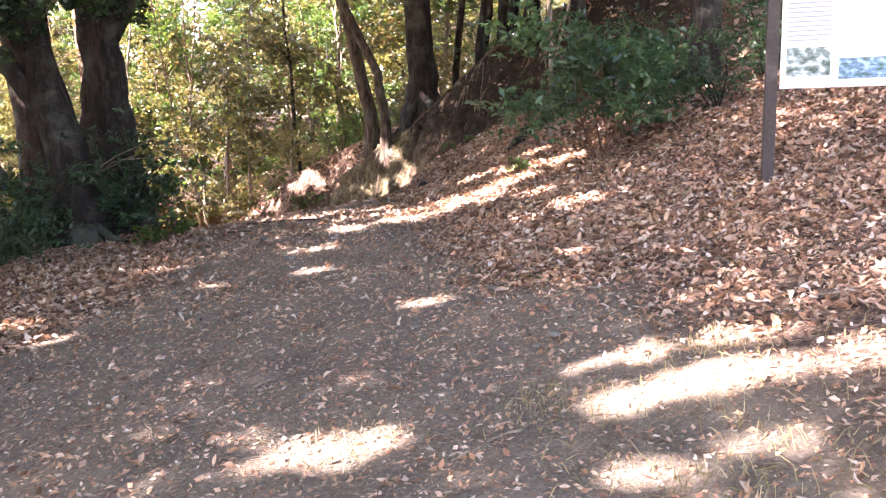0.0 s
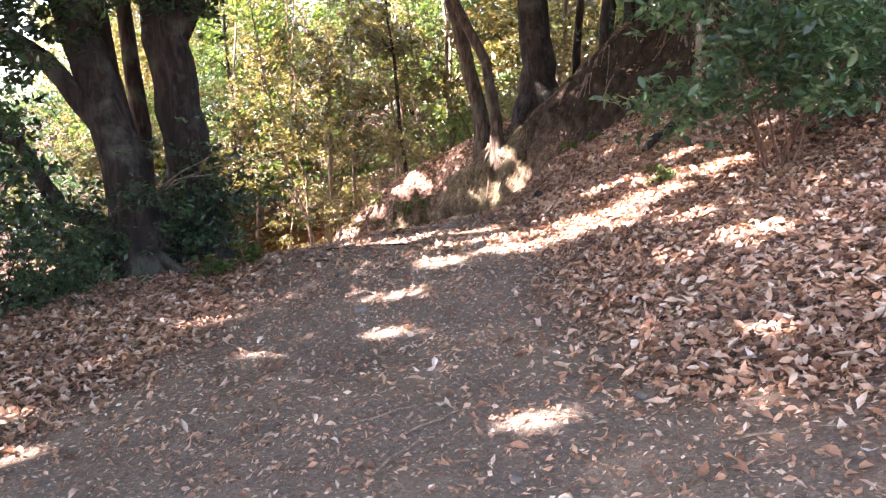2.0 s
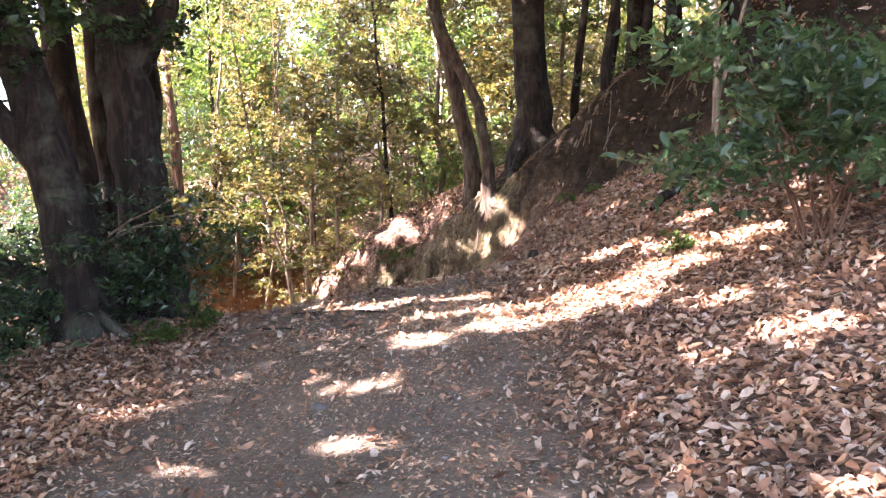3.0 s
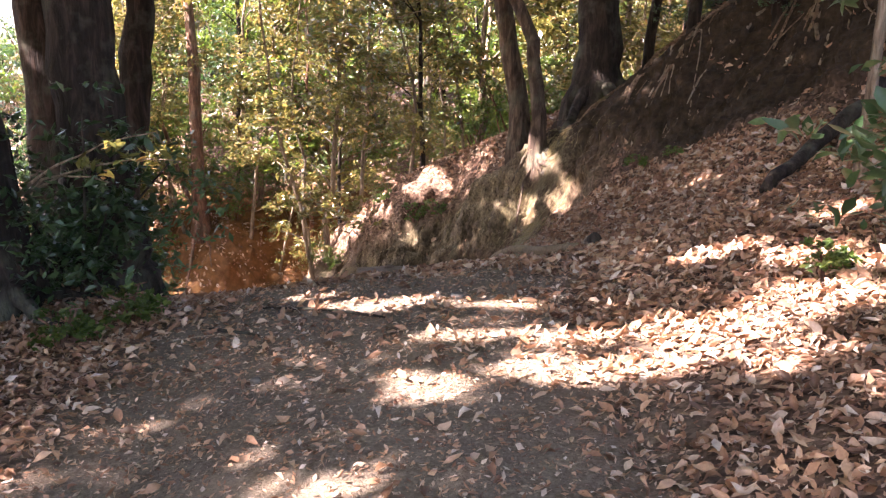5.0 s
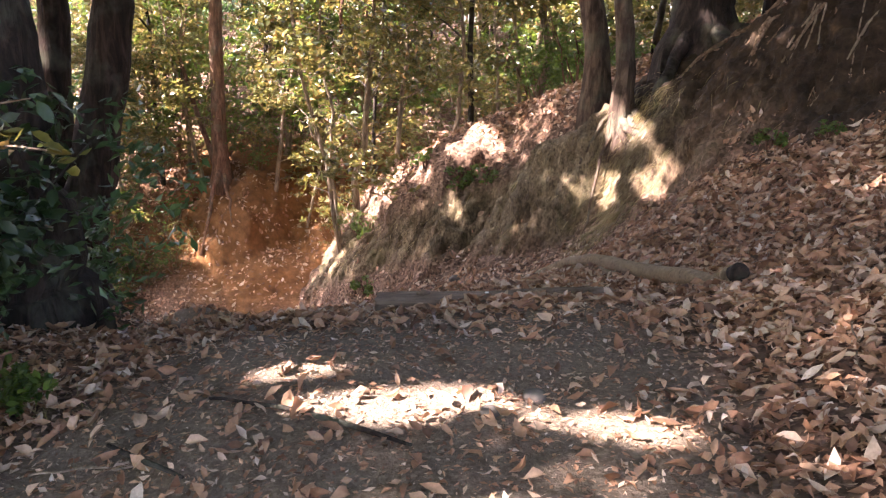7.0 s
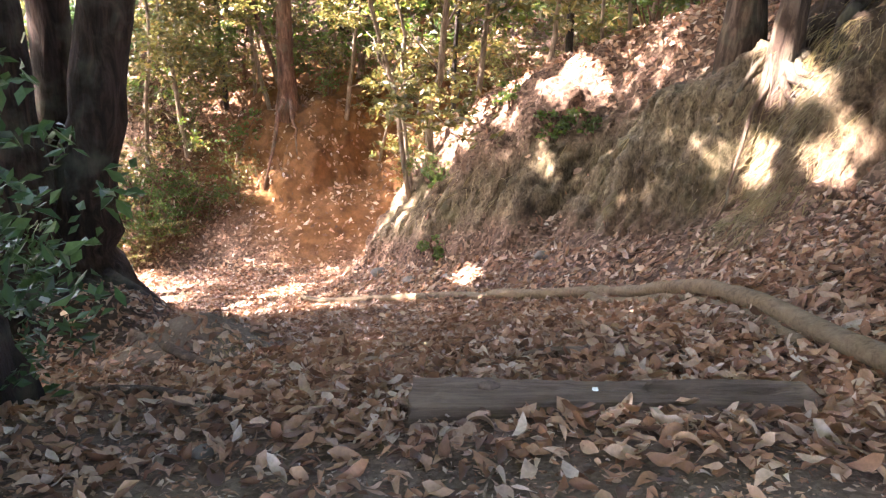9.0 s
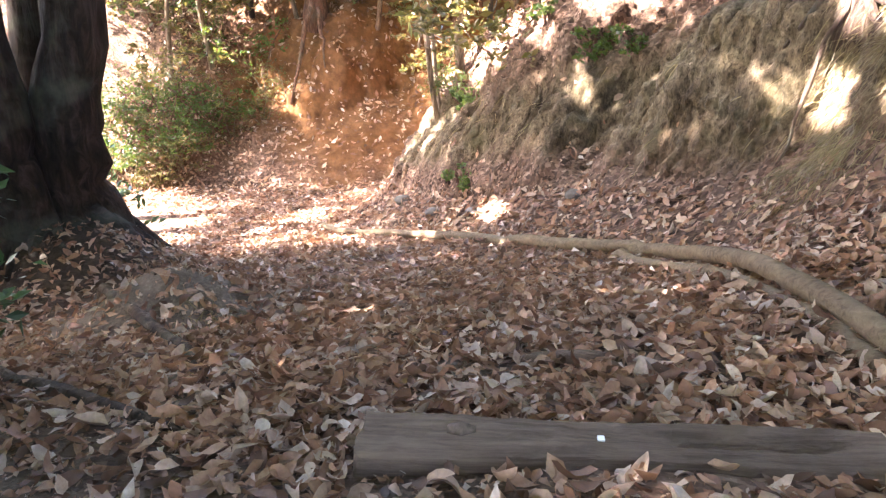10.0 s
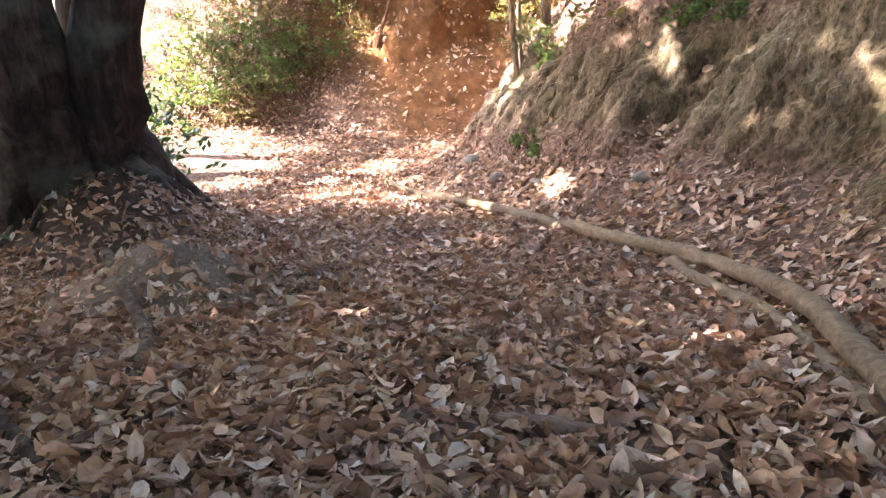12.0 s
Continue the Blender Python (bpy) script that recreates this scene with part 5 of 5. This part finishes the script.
timber_step()
pole("sunken_timber", [(-2.14, 12.40, 0.0), (-1.98, 12.44, 0.015), (-1.80, 12.49, 0.0)], [0.035, 0.045, 0.03], "dark sunken timber showing between leaves", mat_timber, 5, "step")
for pts, rad, nm in (([(-4.4, 11.8, 0.01), (-3.95, 11.68, 0.03), (-3.46, 11.57, 0.03), (-3.14, 11.5, 0.02), (-2.9, 11.46, 0.0)], [0.034, 0.034, 0.03, 0.022, 0.01], "root"),
                     ([(-5.2, 13.1, 0.0), (-4.41, 12.7, 0.02), (-3.83, 12.38, 0.025), (-3.4, 12.0, 0.02), (-3.15, 11.8, 0.0)], [0.034, 0.036, 0.034, 0.026, 0.012], "root"),
                     ([(-2.7, 9.46, 0.015), (-2.5, 9.38, 0.02), (-2.3, 9.32, 0.015)], [0.008, 0.012, 0.006], "branch"), ([(-2.5, 9.84, 0.01), (-2.16, 9.81, 0.015), (-1.84, 9.72, 0.02), (-1.58, 9.64, 0.01)], [0.006, 0.01, 0.012, 0.006], "branch"),
                     ([(0.95, 11.38, 0.03), (1.45, 12.0, 0.10), (2.05, 12.55, 0.16)], [0.05, 0.065, 0.07], "log")):
    pole("surface_root" if nm == "root" else "fallen_" + nm, pts, rad,
         {"root": "worn grey tree root crossing the leafy ground", "branch": "dry fallen branch lying on leaves", "log": "dark fallen log on the bank"}[nm], mat_bark_worn if nm == "root" else mat_bark, 9, nm)


# ---------------------------------------------------------------- leaf litter
def scatter(n, box, rs, weight):
    x = rs.uniform(box[0], box[1], n)
    y = rs.uniform(box[2], box[3], n)
    h, litter, rock, orange, _ = terrain(x, y)
    keep = rs.rand(n) < weight(x, y, litter, rock, orange)
    x, y, h = x[keep], y[keep], h[keep]
    rock, orange = rock[keep], orange[keep]
    e = 0.05
    nx = (terrain(x - e, y)[0] - terrain(x + e, y)[0]) / (2 * e)
    ny = (terrain(x, y - e)[0] - terrain(x, y + e)[0]) / (2 * e)
    pos = np.column_stack((x, y, h))
    for i in np.nonzero(rock + 0.6 * orange > 0.08)[0]:
        pos[i] += crumble(Vector(pos[i]), min(1.0, 0.3 * rock[i] + 0.6 * orange[i]))
    return pos, np.column_stack((nx, ny, np.ones(len(x))))


def leaf_beds():
    rs = np.random.RandomState(11)
    ob = thing("leaf_litter", None, (0, 0, 0), "dry brown fallen leaves strewn over the ground", "leaf litter", kind="stuff")

    def weight(x, y, litter, rock, orange):
        near = np.where(y > 10.5, 1.0, 0.9) * (1 - 0.4 * orange)
        along, across = (x + 2.36) * 0.935 + (y - 11.53) * 0.354, -(x + 2.36) * 0.354 + (y - 11.53) * 0.935
        step = (along > -0.02) & (along < 1.5) & (across > -0.24) & (across < 0.13)
        near = np.where(step, np.where(across < -0.12, 0.35, 0.0), near)
        near = np.where((x > 0.2) & (y < 3.4), 0.15, near)
        near = near * np.where((y > 10.2) & (y < 11.45) & (x < -0.4), 0.45, 1.0)
        return near * np.clip(litter + (0.05 + 0.08 * (y > 8.5)) * (rock < 0.3) + 0.10 * rock, 0.0, 1)

    beds = (((-5.5, 4.5, 0.8, 5.5), 36000, 0.056, False), ((-5.5, 4.5, 5.0, 9.0), 36000, 0.07, False), ((-8.6, 3.0, 9.0, 14.5), 52000, 0.082, False), ((-4.6, 0.9, 10.7, 13.6), 11000, 0.095, True),
            ((-9.5, 1.5, 14.5, 21.0), 24000, 0.095, False), ((-14, -5, 19, 25), 9000, 0.11, False), ((-7, 8, 16, 30), 9000, 0.13, False), ((3, 10, 3, 16), 6000, 0.12, False))
    for box, n, size, rounded in beds:
        pos, nor = scatter(n, box, rs, weight)
        k = len(pos)
        pos[:, 2] += rs.uniform(0.002, 0.035, k)
        nor = nor + rs.normal(size=(k, 3)) * 0.42
        length = size * (0.5 + 0.95 * rs.rand(k) ** 1.3)
        v, f, s = leaf_arrays(pos, nor, length, length * rs.uniform(0.28, 0.5, k), rs, True, 0.36, rounded)
        part("leaf_bed", mesh_from("leaf_bed", v, f, s, mat_dry), ob)["kind"] = "stuff"
    # scraps of broken leaves among the whole ones
    pos, nor = scatter(60000, (-5.5, 4.0, 1.2, 14.5), rs, lambda x, y, l, r, o: np.clip(0.35 + 0.5 * l, 0, 1) * (weight(x, y, l, r, o) > 0.02))
    k = len(pos)
    pos[:, 2] += rs.uniform(0.002, 0.03, k)
    length = rs.uniform(0.018, 0.05, k)
    v, f, s = leaf_arrays(pos, nor + rs.normal(size=(k, 3)) * 0.45, length, length * rs.uniform(0.25, 0.7, k), rs, False, 0.2)
    part("leaf_scraps", mesh_from("leaf_scraps", v, f, s, mat_dry, False), ob)["kind"] = "stuff"
    # crumbs of bark and leaf on the trodden path
    pos, nor = scatter(120000, (-4.0, 2.4, 0.8, 11.8), rs, lambda x, y, l, r, o: np.clip(0.8 - 0.5 * l, 0, 1))
    k = len(pos)
    pos[:, 2] += rs.uniform(0.0, 0.008, k)
    length = 0.008 + 0.04 * rs.rand(k) ** 2
    v, f, s = leaf_arrays(pos, nor + rs.normal(size=(k, 3)) * 0.3, length, length * rs.uniform(0.2, 0.7, k), rs, False, 0.1)
    part("crumbs", mesh_from("crumbs", v, f, s, mat_dry, False), ob)["kind"] = "stuff"
    # the nearest leaves, one by one
    shapes = []
    for i in range(8):
        v, f, s = leaf_arrays(np.zeros((1, 3)), np.array([[0.0, 0.001, 1.0]]), np.array([0.09]), np.array([rs.uniform(0.034, 0.048)]), rs, True, 0.25, True)
        shapes.append(mesh_from("leaf", v, f, s, mat_dry_piece))
    pos, nor = scatter(480, (-3.6, -0.3, 11.0, 13.2), rs, weight)
    for p, nn in list(zip(pos, nor))[:290]:
        lf = new("leaf", shapes[rs.randint(8)])
        lf.parent = ob
        q = Vector(nn + rs.normal(size=3) * 0.2).to_track_quat('Z', 'Y')
        lf.matrix_basis = Matrix.LocRotScale(Vector(p) + Vector((0, 0, 0.03)), q @ Euler((0, 0, rs.uniform(0, 6.28))).to_quaternion(), Vector([rs.uniform(0.75, 1.35)] * 3))


leaf_beds()


# ---------------------------------------------------------------- small things
def exposed_roots():
    """Bare roots hanging down the shaded bank."""
    rnd = random.Random(23)
    line = [Vector(p) for p in ((2.2, 13.1), (1.2, 13.8), (0.15, 14.4), (-0.95, 15.5), (-1.9, 16.4))]
    for i in range(40):
        u = rnd.uniform(0, 3.99) if i % 2 else rnd.uniform(0, 2.2)
        k = int(u)
        a = line[k].lerp(line[k + 1], u - k)
        d = (line[k + 1] - line[k]).normalized()
        n = Vector((d.y, -d.x)) if Vector((d.y, -d.x)).dot(Vector((1, 1))) > 0 else Vector((-d.y, d.x))
        drift = rnd.uniform(-0.9, 0.9)
        top, r = rnd.uniform(0.7, 1.7), rnd.choice((0.012, 0.018, 0.025, 0.035))
        pts = []
        for j in range(8):
            w = j / 7
            p = a + n * (top * (1 - w) - 0.05) + d * (drift * w + rnd.uniform(-0.06, 0.06))
            pts.append((p.x, p.y, ground_z(p.x, p.y) + rnd.uniform(0.0, 0.10) * (0.4 + math.sin(math.pi * w))))
        o = Vector(pts[0])
        sh = Shape()
        sh.tube([Vector(p) - o for p in pts], [r * (1 - 0.7 * j / 7) for j in range(8)], 6, 0.1, i)
        thing("exposed_root", sh.mesh("exposed_root", mat_root if i % 3 else mat_bark_pale), o, "bare root hanging over the shaded bank" if r > 0.02 else "thin bare root on the earthy bank", "root", "bare roots on the bank")


exposed_roots()


def blades(name, pos, way, length, width, rs, label):
    """Tapering grass blades that start at pos and bend along way."""
    n = len(pos)
    side = np.cross(way, rs.normal(size=(n, 3)))
    side /= np.linalg.norm(side, axis=1, keepdims=True)
    way = way / np.linalg.norm(way, axis=1, keepdims=True)
    droop = np.array([0, 0, -0.25]) * length[:, None]
    P = np.stack((pos - side * width[:, None], pos + side * width[:, None], pos + way * length[:, None] * 0.55 + side * width[:, None] * 0.7, pos + way * length[:, None] * 0.55 - side * width[:, None] * 0.7, pos + way * length[:, None] + droop), 1)
    idx = (np.arange(n)[:, None] * 5 + np.array([0, 1, 2, 3, 3, 2, 4])[None, :]).ravel()
    return tagged(new(name, mesh_from(name, P.reshape(-1, 3), idx, np.tile([4, 3], n), mat_grass, False)), label, "grass", kind="stuff")


def grasses():
    rs = np.random.RandomState(41)
    n = 6000
    x, y = rs.uniform(-6.5, 0.4, n), rs.uniform(13, 20.5, n)
    h, _, rock, _, _ = terrain(x, y)
    k = (rs.rand(n) < rock * np.clip(0.4 + vnoise(x * 1.2, y * 1.2, 51), 0, 1))
    pos = np.column_stack((x[k] - 0.085, y[k] - 0.085, h[k] + 0.03))
    m = len(pos)
    straw = np.column_stack((rs.normal(-0.95, 0.2, 2600), rs.normal(15.4, 0.3, 2600)))
    pos = np.concatenate((pos, np.column_stack((straw[:, 0] - 0.04, straw[:, 1] - 0.04, terrain(straw[:, 0], straw[:, 1])[0] + 0.03))))
    m = len(pos)
    blades("hanging_grass", pos, rs.normal(size=(m, 3)) * 0.35 + np.array([-0.5, -0.5, -0.75]), rs.uniform(0.06, 0.24, m), rs.uniform(0.0012, 0.0032, m), rs, "dry grass strands hanging on the bank face")
    spots = np.array([(1.15, 3.35), (0.35, 3.15), (-4.03, 12.8), (-3.8, 12.9), (0.9, 9.2), (1.2, 9.0), (1.6, 8.4), (-3.4, 9.3), (-3.2, 9.7), (1.9, 2.6), (1.5, 2.3), (0.8, 2.3), (1.0, 9.6), (-0.4, 3.0), (2.2, 3.0)])
    pick = spots[rs.randint(0, len(spots), 2600)] + rs.normal(size=(2600, 2)) * 0.12
    pick[:1100] = np.column_stack((rs.uniform(0.3, 2.6, 1100), rs.uniform(1.7, 3.4, 1100)))
    h = terrain(pick[:, 0], pick[:, 1])[0]
    blades("grass_tufts", np.column_stack((pick, h)), rs.normal(size=(2600, 3)) * 0.7 + np.array([0, 0, 0.9]), rs.uniform(0.04, 0.12, 2600), rs.uniform(0.0015, 0.003, 2600), rs, "short dry grass tufts at the path edge")


grasses()


def sticks():
    rnd = random.Random(61)
    shapes = []
    for i in range(6):
        sh = Shape()
        l = rnd.uniform(0.18, 0.5)
        pts = bend((-l / 2, 0, 0.006), (l / 2, rnd.uniform(-0.05, 0.05), 0.008), 6, 0.008, 0.012, i)
        sh.tube(pts, [0.006 * rnd.uniform(0.6, 1.2) * (1 - 0.4 * k / 6) for k in range(7)], 6, 0.15, i)
        shapes.append(sh.mesh("twig", mat_root if i % 2 else mat_bark_pale))
    for i in range(70):
        x, y = rnd.uniform(-3.4, 2.2), rnd.uniform(1.8, 13.6)
        e = 0.15
        nrm = Vector((ground_z(x - e, y) - ground_z(x + e, y), ground_z(x, y - e) - ground_z(x, y + e), 2 * e)).normalized()
        ob = thing("twig", shapes[i % 6], (0, 0, 0), "dry brown twig lying on the ground", "twig", "twigs on the ground")
        ob.matrix_basis = Matrix.Translation((x, y, ground_z(x, y) + 0.012)) @ nrm.to_track_quat('Z', 'Y').to_matrix().to_4x4() @ pose(0, 0, 0, 0, 0, rnd.uniform(0, 360))


sticks()


def stones():
    rnd = random.Random(71)
    for i, (x, y, r) in enumerate(((0.55, 4.0, 0.035), (0.45, 3.92, 0.028), (-1.45, 7.2, 0.05), (-1.5, 5.6, 0.03), (-0.6, 6.4, 0.022), (0.3, 5.2, 0.03), (-2.2, 6.2, 0.028), (-1.2, 10.05, 0.05), (-1.35, 9.9, 0.04), (-0.2, 4.6, 0.025), (-2.0, 8.6, 0.03), (-2.9, 11.0, 0.04), (-5.0, 17.9, 0.10), (-4.3, 17.4, 0.08), (-3.0, 16.6, 0.09), (-5.9, 18.9, 0.12))):
        bm = bmesh.new()
        bmesh.ops.create_icosphere(bm, subdivisions=2, radius=r)
        for v in bm.verts:
            v.co *= 1 + 0.25 * noise.noise(v.co / r * 1.1 + Vector((i * 3.1, 0, 0)))
            v.co.z *= 0.6
        me = bpy.data.meshes.new("stone")
        bm.to_mesh(me)
        bm.free()
        me.materials.append(mat_stone)
        me.polygons.foreach_set("use_smooth", np.ones(len(me.polygons), bool))
        thing("stone", me, (x, y, ground_z(x, y) + r * 0.25), "small rounded grey stone on the path" if r < 0.06 else "lump of pale stone fallen from the bank", "stone", "loose stones")


stones()


def small_plants():
    src = shrub(210, mat_bark_red, mat_green, 0.22, "small green seedling among dry leaves", "seedling", per=9000, leaf=0.05, fine=True, stems=5)
    src["group"] = "seedlings"
    first = True
    for x, y, s in ((-4.75, 18.2, 1.0), (-3.35, 18.0, 1.3), (-3.0, 17.9, 1.1), (0.85, 9.3, 0.7), (-3.3, 9.5, 1.0), (-3.5, 9.1, 0.9), (0.45, 13.6, 0.5), (-5.2, 19.6, 1.4), (-4.0, 18.7, 1.2), (0.1, 13.9, 0.6)):
        m = pose(x, y, ground_z(x, y) + 0.02, 0, 0, 77 * x) @ Matrix.Scale(s, 4)
        (src if first else copy_thing(src, pose(0, 0, 0))).matrix_basis = m
        first = False


small_plants()
